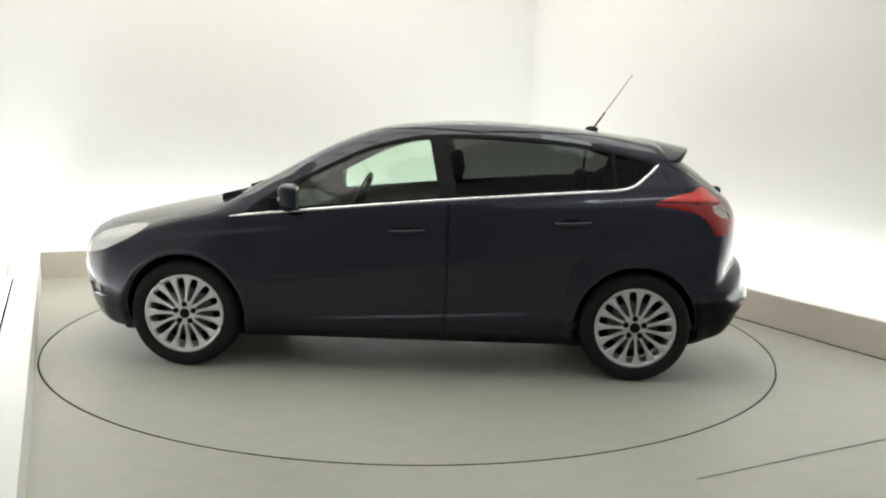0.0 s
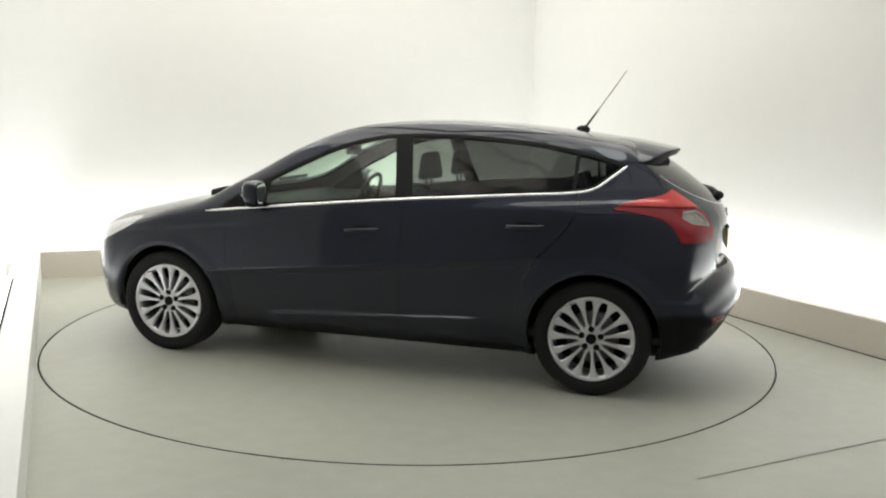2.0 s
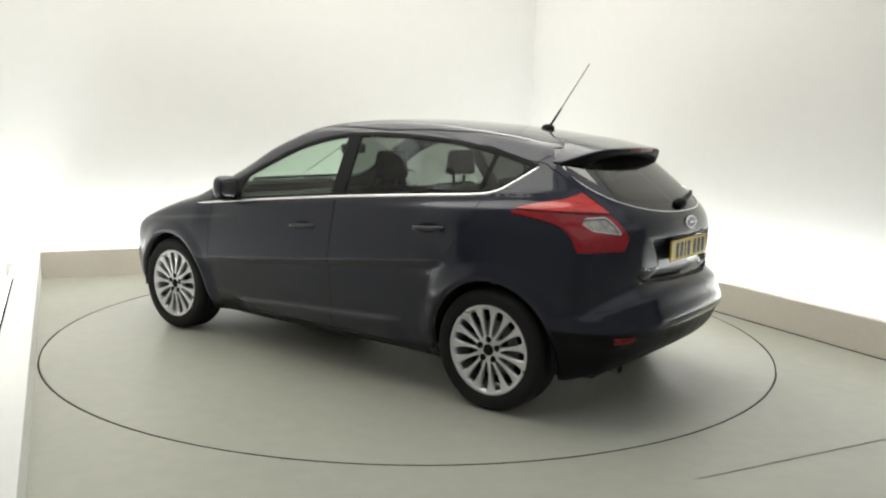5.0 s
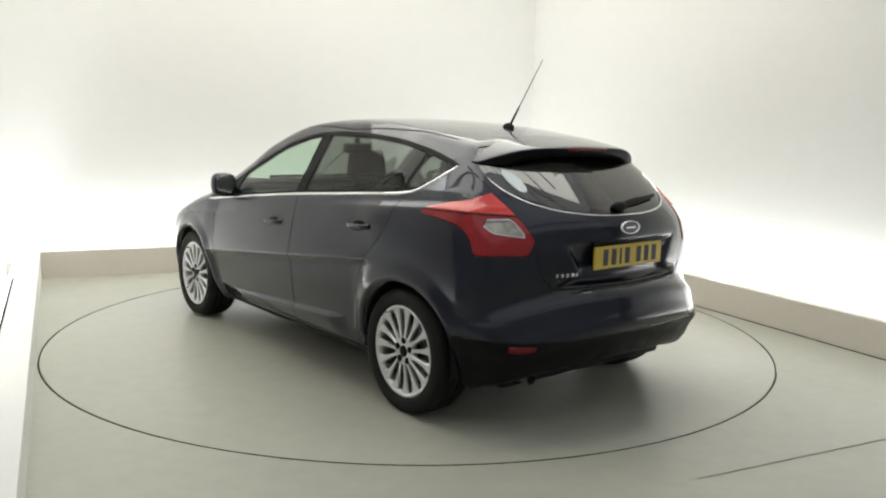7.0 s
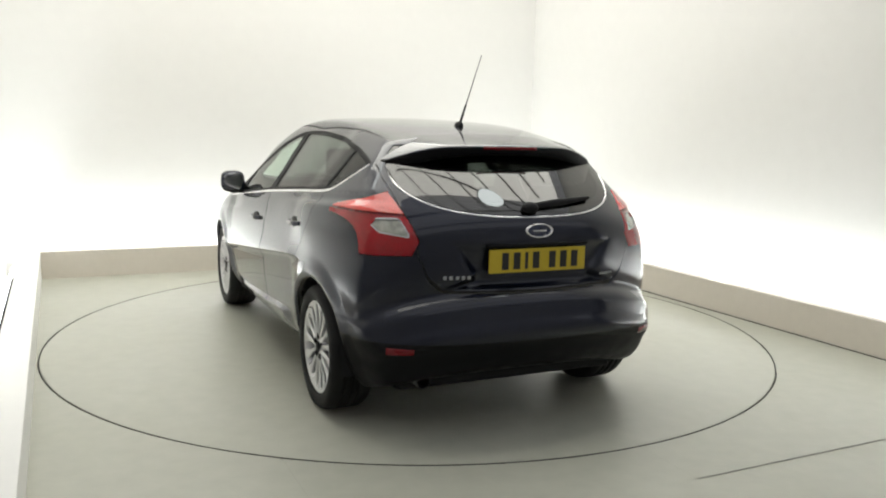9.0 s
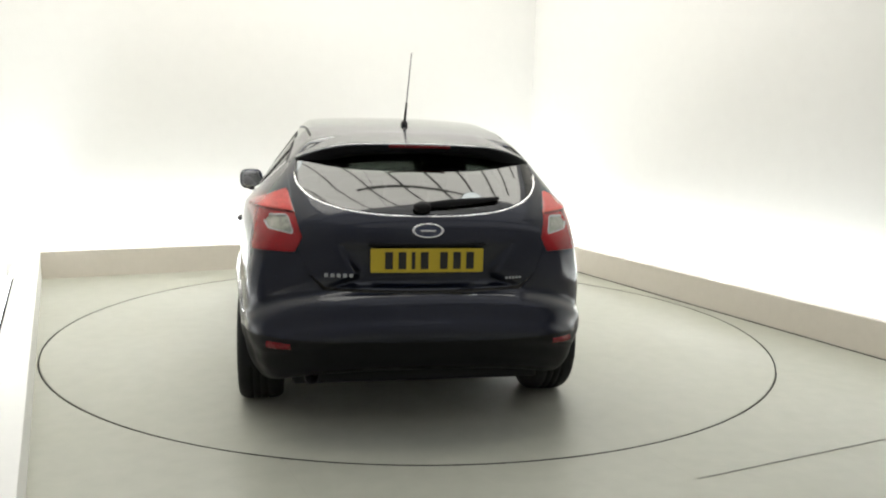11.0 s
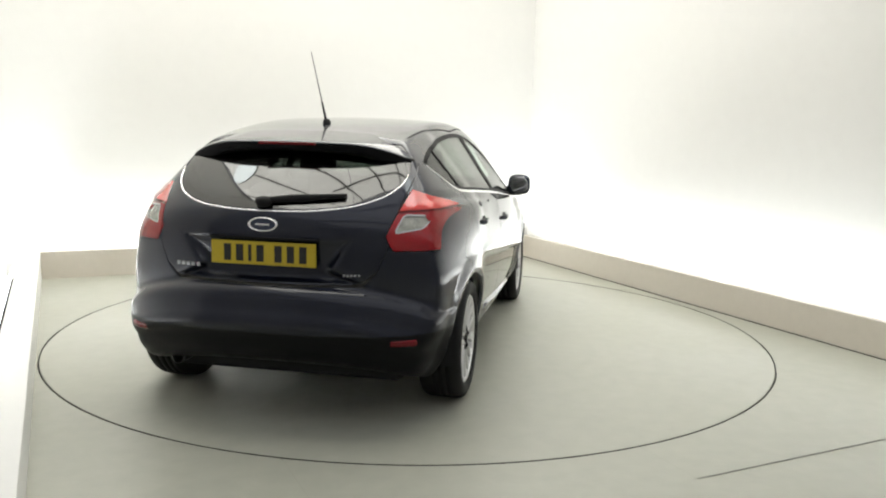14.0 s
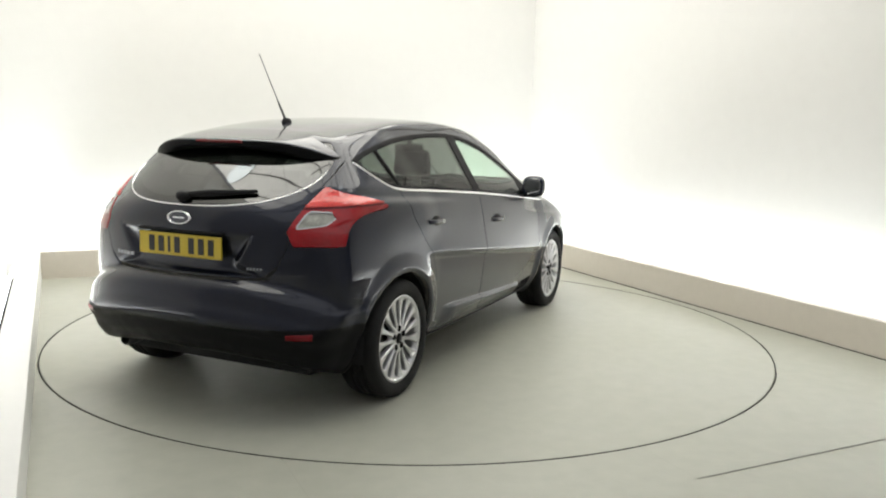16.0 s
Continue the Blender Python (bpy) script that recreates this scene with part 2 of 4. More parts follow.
def surface(field, low, high, h, half=False):
    """The zero surface of field as a Skin (surface nets, then pulled on to the zero surface). half: only y >= 0."""
    xs = np.arange(low[0], high[0] + h, h)
    ys = np.arange(-h / 2, high[1] + h, h) if half else np.arange(low[1], high[1] + h, h)
    zs = np.arange(low[2], high[2] + h, h)
    g = field(*np.meshgrid(xs, ys, zs, indexing="ij"))
    neg = g < 0
    nx, ny, nz = g.shape
    total = np.zeros((nx - 1, ny - 1, nz - 1, 3))
    count = np.zeros((nx - 1, ny - 1, nz - 1))
    for ax in range(3):
        a = [slice(None)] * 3
        b = [slice(None)] * 3
        a[ax], b[ax] = slice(0, -1), slice(1, None)
        ga, gb = g[tuple(a)], g[tuple(b)]
        hit = (ga < 0) != (gb < 0)
        t = np.where(hit, ga / np.where(hit, ga - gb, 1), 0)
        o1, o2 = [k for k in range(3) if k != ax]
        for d1 in (0, 1):
            for d2 in (0, 1):
                s = [slice(None)] * 3
                s[o1] = slice(d1, d1 + g.shape[o1] - 1)
                s[o2] = slice(d2, d2 + g.shape[o2] - 1)
                hs, ts = hit[tuple(s)], t[tuple(s)]
                count += hs
                total[..., ax] += np.where(hs, ts, 0)
                total[..., o1] += hs * d1
                total[..., o2] += hs * d2
    live = count > 0
    index = np.full(live.shape, -1)
    index[live] = np.arange(live.sum())
    cell = np.argwhere(live)
    v = (cell + total[live] / count[live][:, None]) * h + np.array([xs[0], ys[0], zs[0]])
    e = 1e-4

    def slope(v):
        return np.stack([(field(*(v + d).T) - field(*(v - d).T)) / (2 * e) for d in np.eye(3) * e], 1)
    faces = []
    for ax in range(3):
        o1, o2 = (ax + 1) % 3, (ax + 2) % 3
        a = [slice(None)] * 3
        b = [slice(None)] * 3
        a[ax], b[ax] = slice(0, -1), slice(1, None)
        na, nb = neg[tuple(a)], neg[tuple(b)]
        c = np.argwhere(na != nb)
        c = c[(c[:, o1] > 0) & (c[:, o2] > 0) & (c[:, o1] < g.shape[o1] - 1) & (c[:, o2] < g.shape[o2] - 1)]
        out = na[tuple(c.T)]
        e1, e2 = np.eye(3, dtype=int)[o1], np.eye(3, dtype=int)[o2]
        q = np.stack([index[tuple((c - e1 - e2).T)], index[tuple((c - e2).T)], index[tuple(c.T)], index[tuple((c - e1).T)]], 1)
        q[~out] = q[~out][:, ::-1]
        faces += q.tolist()
    # even out the net, then pull it on to the surface
    q = np.array(faces)
    pairs = np.vstack([q[:, (s, (s + 1) % 4)] for s in range(4)])
    ends = np.concatenate([pairs[:, 0], pairs[:, 1]])
    others = np.concatenate([pairs[:, 1], pairs[:, 0]])
    degree = np.bincount(ends, minlength=len(v))[:, None]
    for step in range(5):
        if step < 3:
            mean = np.stack([np.bincount(ends, v[others, k], len(v)) for k in range(3)], 1) / np.maximum(degree, 1)
            v = np.where(degree > 0, 0.4 * v + 0.6 * mean, v)
        f, gr = field(*v.T), slope(v)
        v = v - np.clip(f / np.maximum((gr ** 2).sum(1), 1e-6), -h, h)[:, None] * gr
        if half:
            v[cell[:, 1] == 0, 1] = 0
    n = slope(v)
    n /= np.maximum(np.linalg.norm(n, axis=1, keepdims=True), 1e-9)
    return Skin(v, n, faces)


# ---- the studio ----
TURN = radians(23.6)
LEFT, RIGHT, BACK, FRONT = -2.462, 2.56, 2.84, -2.83
RADIUS = 2.45
SETBACK = 0.30


def room(u, v, z=0.0):
    """World place of a point given along and across the studio."""
    return Vector((u * math.cos(TURN) - v * math.sin(TURN), u * math.sin(TURN) + v * math.cos(TURN), z))


def room_box(name, u0, u1, v0, v1, z0, z1, mat, bevel=0.0, parent=None, label=""):
    bm = bmesh.new()
    box(bm, (u1 - u0, v1 - v0, z1 - z0), ((u0 + u1) / 2, (v0 + v1) / 2, (z0 + z1) / 2), bevel)
    bmesh.ops.rotate(bm, verts=bm.verts, cent=(0, 0, 0), matrix=Matrix.Rotation(TURN, 3, "Z"))
    return part(name, bm, mat, parent, label)


def studio():
    # painted floor in boards round the turntable, with open joints
    us, vs = np.arange(LEFT, RIGHT + 1e-6, (RIGHT - LEFT) / 51), np.arange(-6.4, BACK + 1e-6, (BACK + 6.4) / 92)
    flat = np.array([(u, v, 0.0) for v in vs for u in us])
    w = len(us)
    faces = [[j * w + i, j * w + i + 1, (j + 1) * w + i + 1, (j + 1) * w + i] for j in range(len(vs) - 1) for i in range(w - 1)]
    sheet = Skin(flat, np.tile((0.0, 0.0, 1.0), (len(flat), 1)), faces)
    sheet = sheet.cut(lambda x, y, z: np.hypot(x, y) - (RADIUS + 0.005))[1]
    floor = new("floor")
    tagged(floor, "grey painted boarded floor round a turntable", "floor", kind="structure")
    wing, rest = sheet.cut(lambda x, y, z: 0.08 - x)
    front, wing = wing.cut(lambda x, y, z: y - (FRONT - 0.006))
    wing = wing.cut(lambda x, y, z: y - (FRONT + 0.006))[1]
    wing = wing.cut(lambda x, y, z: np.maximum(x - 0.0825, y))[1]
    low, rest = rest.cut(lambda x, y, z: np.maximum(x + 1.4725, y))
    rest = rest.cut(lambda x, y, z: np.maximum(x + 1.4685, np.maximum(y, FRONT - 0.5 - y)))[1]
    boards = [front, wing, low, rest]
    for b in boards:
        b = b.packed()
        if not b.faces:
            continue
        b.v = np.array([room(*p) for p in b.v])
        b.rimmed(0.02).build("floor_board", FLOOR, floor)
    room_box("sub_floor", LEFT, RIGHT, -6.4, BACK, -0.10, -0.03, GAP, parent=floor)
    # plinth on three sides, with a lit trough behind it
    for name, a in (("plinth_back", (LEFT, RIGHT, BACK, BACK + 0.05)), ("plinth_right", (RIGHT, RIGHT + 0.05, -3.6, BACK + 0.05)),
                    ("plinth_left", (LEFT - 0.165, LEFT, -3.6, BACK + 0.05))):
        tagged(room_box(name, *a, -0.03, 0.25, PLINTH_GLARE if name == "plinth_left" else PLINTH, 0.004), "low off-white painted board plinth hiding uplights", "plinth", kind="structure")
    tagged(room_box("floor_joint", RIGHT - 0.007, RIGHT - 0.0005, -3.6, BACK - 0.01, -0.02, 0.006, GAP), "thin dark joint along the foot of a plinth", "trim", kind="structure")
    tagged(room_box("edging_strip", LEFT - 0.178, LEFT - 0.165, -3.6, 1.50, 0.0, 0.256, GAP), "thin black edging along the left plinth", "trim", kind="structure")
    wl, wr, wb = LEFT - SETBACK, RIGHT + SETBACK, BACK + SETBACK
    for name, a in (("wall_back", (wl - 0.1, wr + 0.1, wb, wb + 0.1)), ("wall_right", (wr, wr + 0.1, -3.6, wb)), ("wall_left", (wl - 0.1, wl, -1.5, wb))):
        tagged(room_box(name, *a, -0.1, 4.35, WALL), "plain white studio wall lit from below", "wall", kind="structure")
    for name, a in (("trough_back", (wl, wr, BACK + 0.05, wb)), ("trough_right", (RIGHT + 0.05, wr, -3.6, BACK + 0.05)), ("trough_left", (wl, LEFT - 0.178, -3.6, BACK + 0.05))):
        tagged(room_box(name, *a, -0.05, 0.0, WALL), "white painted trough bed behind a plinth", "floor", kind="structure")
    # tubes in the trough
    for name, mid, length, turn, power in (("light_tube", ((LEFT + RIGHT) / 2, BACK + 0.15), RIGHT - LEFT - 0.1, 0, STRIP), ("light_tube", (RIGHT + 0.15, -0.35), 6.2, 90, STRIP),
                                    ("light_tube", (LEFT - 0.232, 0.75), 4.5, 90, 0.9 * STRIP)):
        at = room(mid[0], mid[1], 0.165 if mid[0] > LEFT else 0.09)
        bm = bmesh.new()
        bmesh.ops.create_cone(bm, cap_ends=True, segments=12, radius1=0.014, radius2=0.014, depth=length)
        bmesh.ops.rotate(bm, verts=bm.verts, cent=(0, 0, 0), matrix=Matrix.Rotation(radians(90), 3, "Y"))
        bmesh.ops.rotate(bm, verts=bm.verts, cent=(0, 0, 0), matrix=Matrix.Rotation(TURN + radians(turn), 3, "Z"))
        bmesh.ops.translate(bm, verts=bm.verts, vec=at)
        tagged(part(name, bm, TUBE, smooth=True), "long white light tube hidden behind a plinth", "light")
        lamp = bpy.data.lights.new("uplight", "AREA")
        lamp.shape, lamp.size, lamp.size_y, lamp.energy, lamp.color = "RECTANGLE", length, 0.06, power * length, (0.93, 0.98, 1.0)
        ob = new("uplight", lamp)
        ob.matrix_world = Matrix.Translation(at + Vector((0, 0, 0.03))) @ Matrix.Rotation(TURN + radians(turn), 4, "Z") @ Matrix.Rotation(radians(180), 4, "X")


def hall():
    """An unseen hall round the studio; its roof over steel girders carries an added fill glow."""
    tagged(room_box("ground", -12, 12, -10, 12, -0.3, -0.11, CONCRETE), "pale grey concrete hall floor", "floor", kind="structure")
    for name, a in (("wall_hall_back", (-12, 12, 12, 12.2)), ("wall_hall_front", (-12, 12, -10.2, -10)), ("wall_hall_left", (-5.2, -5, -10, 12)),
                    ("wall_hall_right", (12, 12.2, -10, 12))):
        # right wall darker than the others, to dim its reflection in the car's rear
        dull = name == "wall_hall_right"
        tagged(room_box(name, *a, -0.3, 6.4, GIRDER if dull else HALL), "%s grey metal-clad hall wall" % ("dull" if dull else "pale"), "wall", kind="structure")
    tagged(room_box("ceiling", -12.2, 12.2, -10.2, 12.2, 6.3, 6.5, HALL_FILL), "unseen hall roof with an added fill glow", "ceiling", kind="structure")
    for i in range(7):
        v = -9 + i * 3.2
        tagged(room_box("roof_girder", -12, 12, v - 0.07, v + 0.07, 5.95, 6.29, GIRDER), "grey steel roof girder", "girder", group="roof girders", kind="structure")


def canopy():
    """Luminous fabric canopy over the turntable, on a dark frame, with two round lamps."""
    top = new("light_canopy")
    tagged(top, "large cream luminous canopy on a thin dark frame", "canopy")
    z = 4.3
    u0, u1, v0, v1 = -2.7, 2.5, -1.8, 3.0
    n, m = 6, 5
    for i in range(n):
        for j in range(m):
            a, b_ = u0 + (u1 - u0) * i / n, u0 + (u1 - u0) * (i + 1) / n
            c, d = v0 + (v1 - v0) * j / m, v0 + (v1 - v0) * (j + 1) / m
            room_box("canopy_panel", a + 0.005, b_ - 0.005, c + 0.005, d - 0.005, z, z + 0.03, SHEET, parent=top)
    lean = radians(-41)
    for i in range(12):
        s = -2.95 + 0.5 * i
        reach = 2.9 - 0.62 * abs(s)
        bm = bmesh.new()
        box(bm, (2 * reach, 0.030, 0.04), (0, 0, 0))
        bmesh.ops.transform(bm, matrix=Matrix.Translation((-s * math.sin(lean), s * math.cos(lean), z - 0.03)) @ Matrix.Rotation(lean, 4, "Z"), verts=bm.verts)
        part("canopy_bar", bm, GIRDER, top)
    # one bowed bar across the canopy
    verts, faces = [], []
    for i in range(25):
        a = radians(76.5 + 29.0 * i / 24)
        for r, h in ((8.18, -0.09), (8.22, -0.09), (8.22, -0.05), (8.18, -0.05)):
            verts.append((1.44 + r * math.cos(a), -9.46 + r * math.sin(a), z + h))
    for i in range(24):
        for j in range(4):
            faces.append((i * 4 + j, i * 4 + (j + 1) % 4, i * 4 + 4 + (j + 1) % 4, i * 4 + 4 + j))
    mesh_object("canopy_hoop", verts, faces, GIRDER, top, smooth=False)
    for x, y in ((-2.4, -0.45), (1.36, -1.40)):
        lamp = new("round_lamp")
        tagged(lamp, "round white lamp hung under the canopy", "lamp", group="round lamps")
        v, f = lathe([(0.0, 0.0), (0.25, 0.0)], 40)
        mesh_object("lamp_face", [(x + p[0], y + p[2], z - 0.20) for p in v], f, LAMP_FACE, lamp)
        v, f = lathe([(0.255, 0.0), (0.26, 0.05), (0.12, 0.16), (0.015, 0.17), (0.015, 0.215), (0.0, 0.215)], 40)
        mesh_object("lamp_shade", [(x + p[0], y + p[2], z - 0.20 + p[1]) for p in v], f, GIRDER, lamp)


def turntable():
    disc = new("turntable")
    tagged(disc, "round grey painted turntable flush with the floor", "turntable")
    prof = [(0.0, 0.0), (1.2, 0.0), (RADIUS - 0.010, 0.0), (RADIUS - 0.006, -0.004), (RADIUS - 0.006, -0.028), (0.0, -0.028)]
    v, f = lathe(prof, 160)
    v = [(x, z, y) for x, y, z in v]
    ob = mesh_object("top_plate", v, [g[::-1] for g in f], DISC, disc, smooth=False)
    v, f = lathe([(RADIUS - 0.0055, -0.002), (RADIUS - 0.0035, 0.0015), (RADIUS - 0.0005, 0.0015), (RADIUS, -0.028), (RADIUS - 0.0055, -0.028)], 160)
    mesh_object("edge_ring", [(x, z, y) for x, y, z in v], [g[::-1] for g in f], GAP, disc, "thin dark edge ring", smooth=False)
    return disc


# ---- the car: x forward, y to its left, origin on the ground between the axles ----
AXLE, WHEEL_Y, HUB_Z = 1.324, 0.868, 0.318
TOP = smooth_line([
    (2.19, 0.60), (2.16, 0.73), (2.04, 0.812), (1.75, 0.882), (1.45, 0.948), (1.15, 1.008), (0.95, 1.106), (0.70, 1.242), (0.45, 1.367),
    (0.20, 1.455), (-0.10, 1.490), (-0.40, 1.498), (-0.75, 1.484), (-1.10, 1.454), (-1.40, 1.416), (-1.50, 1.398), (-1.61, 1.3336), (-1.725, 1.2577), (-1.84, 1.1733),
    (-1.94, 1.0928), (-1.995, 1.038), (-2.028, 0.97), (-2.035, 0.88), (-2.034, 0.76), (-2.030, 0.715), (-2.066, 0.690), (-2.094, 0.662), (-2.108, 0.62), (-2.117, 0.585), (-2.134, 0.552), (-2.136, 0.505), (-2.108, 0.47), (-2.09, 0.425),
    (-2.06, 0.375), (-1.97, 0.305), (-1.6, 0.24), (-0.9, 0.20), (0.9, 0.19), (1.6, 0.20), (2.0, 0.22), (2.12, 0.28), (2.17, 0.42), (2.19, 0.52)], 6, True)
for _ in range(3):
    TOP = 0.25 * np.roll(TOP, 1, 0) + 0.5 * TOP + 0.25 * np.roll(TOP, -1, 0)
CELL = 0.02
GX, GZ = np.arange(-2.6, 2.7, CELL), np.arange(-0.1, 1.9, CELL)
TABLE = outline(TOP)(*np.meshgrid(GX, GZ, indexing="ij"))


def profile(x, z):
    """Distance to the side silhouette, by a cubic B-spline over a table."""
    fx, fz = (x - GX[0]) / CELL, (z - GZ[0]) / CELL
    ix, iz = np.clip(fx.astype(int), 1, len(GX) - 3), np.clip(fz.astype(int), 1, len(GZ) - 3)
    tx, tz = fx - ix, fz - iz

    def weights(t):
        return ((1 - t) ** 3 / 6, (3 * t ** 3 - 6 * t * t + 4) / 6, (-3 * t ** 3 + 3 * t * t + 3 * t + 1) / 6, t ** 3 / 6)
    wx, wz = weights(tx), weights(tz)
    out = 0
    for i in range(4):
        row = 0
        for j in range(4):
            row = row + wz[j] * TABLE[ix + i - 1, iz + j - 1]
        out = out + wx[i] * row
    return out


PLAN = spline([-2.2, -2.0, -1.75, -1.5, -1.2, -0.8, 0.0, 0.8, 1.3, 1.6, 1.85, 2.05, 2.25],
              [0.665, 0.755, 0.828, 0.872, 0.896, 0.907, 0.915, 0.909, 0.90, 0.88, 0.83, 0.74, 0.60])
BELT = spline([-2.2, -1.45, -1.2, -0.88, -0.23, 0.61, 1.05, 1.4, 2.2], [1.12, 1.115, 1.10, 1.08, 1.03, 0.95, 0.905, 0.87, 0.74])
LEAN = spline([-2.2, -1.6, -1.0, 0.0, 0.7, 1.2, 2.2], [0.96, 0.94, 0.82, 0.70, 0.68, 0.8, 1.2])
CREASE = spline([-1.1, -0.9, 0.0, 0.9, 1.1], [0.756, 0.738, 0.644, 0.550, 0.53])
RECESS = outline([(-0.47, 0.70), (0.47, 0.70), (0.33, 0.775), (0.425, 0.915), (-0.425, 0.915), (-0.33, 0.775)])


def soft_step(d, k):
    return 0.5 + 0.5 * np.tanh(d / k)


def half_width(x, z):
    w = PLAN(x)
    b = BELT(x)
    u = np.minimum(z, b) - 0.62
    w = w - 0.30 * u * u - 0.7 * np.maximum(0.34 - z, 0) ** 1.4
    k = 0.018
    lift = 0.5 * ((z - b) + np.sqrt((z - b) ** 2 + k * k))
    w = w - LEAN(x) * lift
    # sloping crease over a flat lower door, between the arches
    along = ramp(x, -1.10, -0.86) * (1 - ramp(x, 0.86, 1.08))
    d = z - CREASE(x)
    above = np.exp(-np.maximum(d, 0) / 0.10)
    under = soft_step(d + 0.014, 0.017)
    w = w + along * (0.026 * above * under - 0.014 - 0.045 * np.maximum(-d, 0))
    # narrow ledge low on the doors, then the sill
    ledge = 0.347 - 0.055 * x
    w = w + 0.024 * soft_step(ledge - z, 0.009) * ramp(x, -0.80, -0.62) * (1 - ramp(x, 0.52, 0.70)) * ramp(z, 0.20, 0.27)
    # shoulder from the rear door to the tail lamp
    zs = b - 0.046
    w = w - 0.055 * ramp(z, 0.72, 1.12) * (1 - ramp(x, -1.95, -0.6))
    w = w + 0.030 * soft_step(zs - z, 0.017) * ramp(z, 0.76, 1.0) * (1 - ramp(x, -1.25, -0.35)) * ramp(x, -2.1, -1.9)
    # flared arches
    for ax in (AXLE, -AXLE):
        r = np.hypot(x - ax, z - HUB_Z)
        w = w + 0.014 * (1 - ramp(r, 0.375, 0.47)) - 0.008 * (1 - ramp(r, 0.355, 0.385))
    # front wing line
    w = w - 0.012 * soft_step(z - (0.80 + 0.10 * (1.2 - x)), 0.012) * ramp(x, 0.5, 0.9) * (1 - ramp(x, 1.5, 1.8))
    # bumper swell and the groove above the dark lower part
    back = 1 - ramp(x, -1.86, -1.58)
    w = w + back * (0.008 * (1 - ramp(z, 0.68, 0.84)) + 0.014 * soft_step(0.548 - z, 0.009) - 0.030 * (1 - ramp(z, 0.36, 0.49)))
    return w


def body_field(x, y, z):
    a = np.abs(y)
    rear = 1 - ramp(x, -2.0, -0.9)
    front = ramp(x, 0.9, 2.0)
    px = x - rear * ((0.235 - 0.06 * ramp(z, 0.9, 1.2)) * a ** 2 + 0.18 * a ** 4) + front * (0.34 * a ** 2 + 0.30 * a ** 4)
    aft = 1 - ramp(x, -1.6, -0.6)
    pz = z + (0.065 + 0.04 * aft) * a ** 2 + 0.15 * aft * a ** 4
    d = RECESS(y, z) if np.ndim(x) < 3 else RECESS(y[:1], z[:1])
    px = px - (0.038 - 0.022 * ramp(z, 0.80, 0.92)) * soft_step(-d - 0.016, 0.017) * (1 - ramp(x, -1.9, -1.7))
    return smax(profile(px, pz), (a - half_width(x, z)) * 0.86, 0.05 - 0.022 * ramp(z, 1.15, 1.3))


def side_y(x, z):
    """Half width of the skin at a point of the side view."""
    lo, hi = np.zeros_like(x), np.full_like(x, 1.1)
    for _ in range(40):
        m = (lo + hi) / 2
        inside = body_field(x, m, z) < 0
        lo, hi = np.where(inside, m, lo), np.where(inside, hi, m)
    return lo


def rear_x(y, z):
    """Lengthwise place of the skin at a point of the rear view."""
    lo, hi = np.full_like(y, -2.4), np.full_like(y, -0.8)
    for _ in range(40):
        m = (lo + hi) / 2
        inside = body_field(m, y, z) < 0
        lo, hi = np.where(inside, lo, m), np.where(inside, m, hi)
    return hi


def top_z(x, y):
    lo, hi = np.full_like(x, 0.5), np.full_like(x, 1.7)
    for _ in range(40):
        m = (lo + hi) / 2
        inside = body_field(x, y, m) < 0
        lo, hi = np.where(inside, m, lo), np.where(inside, hi, m)
    return lo


def skin_normal(v):
    e = 1e-3
    n = np.stack([body_field(*(v + d).T) - body_field(*(v - d).T) for d in np.eye(3) * e], 1)
    return n / np.linalg.norm(n, axis=1, keepdims=True)


def strip(name, line, width, proud, mat, parent, label="", taper=0.0):
    """A rounded moulding along a line on the skin."""
    line = np.array(line)
    n = skin_normal(line)
    t = np.gradient(line, axis=0)
    t /= np.linalg.norm(t, axis=1, keepdims=True)
    s = np.cross(n, t)
    verts, faces = [], []
    k = 7
    m = len(line)
    for i in range(m):
        f = 1.0 if not taper else min(1.0, 0.25 + min(i, m - 1 - i) / (taper * m))
        for j in range(k):
            a = math.pi * j / (k - 1)
            verts.append(line[i] + s[i] * (math.cos(a) * width / 2 * f) + n[i] * (math.sin(a) * proud - 0.002))
    for i in range(m - 1):
        for j in range(k - 1):
            faces.append((i * k + j, i * k + j + 1, (i + 1) * k + j + 1, (i + 1) * k + j))
    return mesh_object(name, verts, faces, mat, parent, label)


BELT_LINE = smooth_line([(1.05, 0.905), (0.61, 0.953), (0.2, 0.993), (-0.23, 1.033), (-0.88, 1.083), (-1.18, 1.105), (-1.29, 1.130), (-1.37, 1.185), (-1.455, 1.255)], 8)
DLO_TOP = smooth_line([(-1.455, 1.262), (-1.28, 1.312), (-1.09, 1.350), (-0.89, 1.378), (-0.56, 1.402), (-0.23, 1.405), (0.03, 1.382), (0.27, 1.318), (0.43, 1.245), (0.65, 1.135),
                       (0.86, 1.015), (0.96, 0.935)], 6)
DLO = np.vstack([[p for p in BELT_LINE if p[0] < 0.95], DLO_TOP])
in_dlo = outline(DLO)
TAIL = outline(smooth_line([(-1.40, 1.035), (-1.45, 1.056), (-1.55, 1.083), (-1.65, 1.107), (-1.72, 1.150), (-1.76, 1.172)], 5).tolist()
               + [(-2.3, 1.172), (-2.3, 0.872), (-1.80, 0.862)] + smooth_line([(-1.765, 0.862), (-1.735, 0.92), (-1.69, 0.965), (-1.62, 0.995), (-1.52, 1.015), (-1.42, 1.025)], 5).tolist())
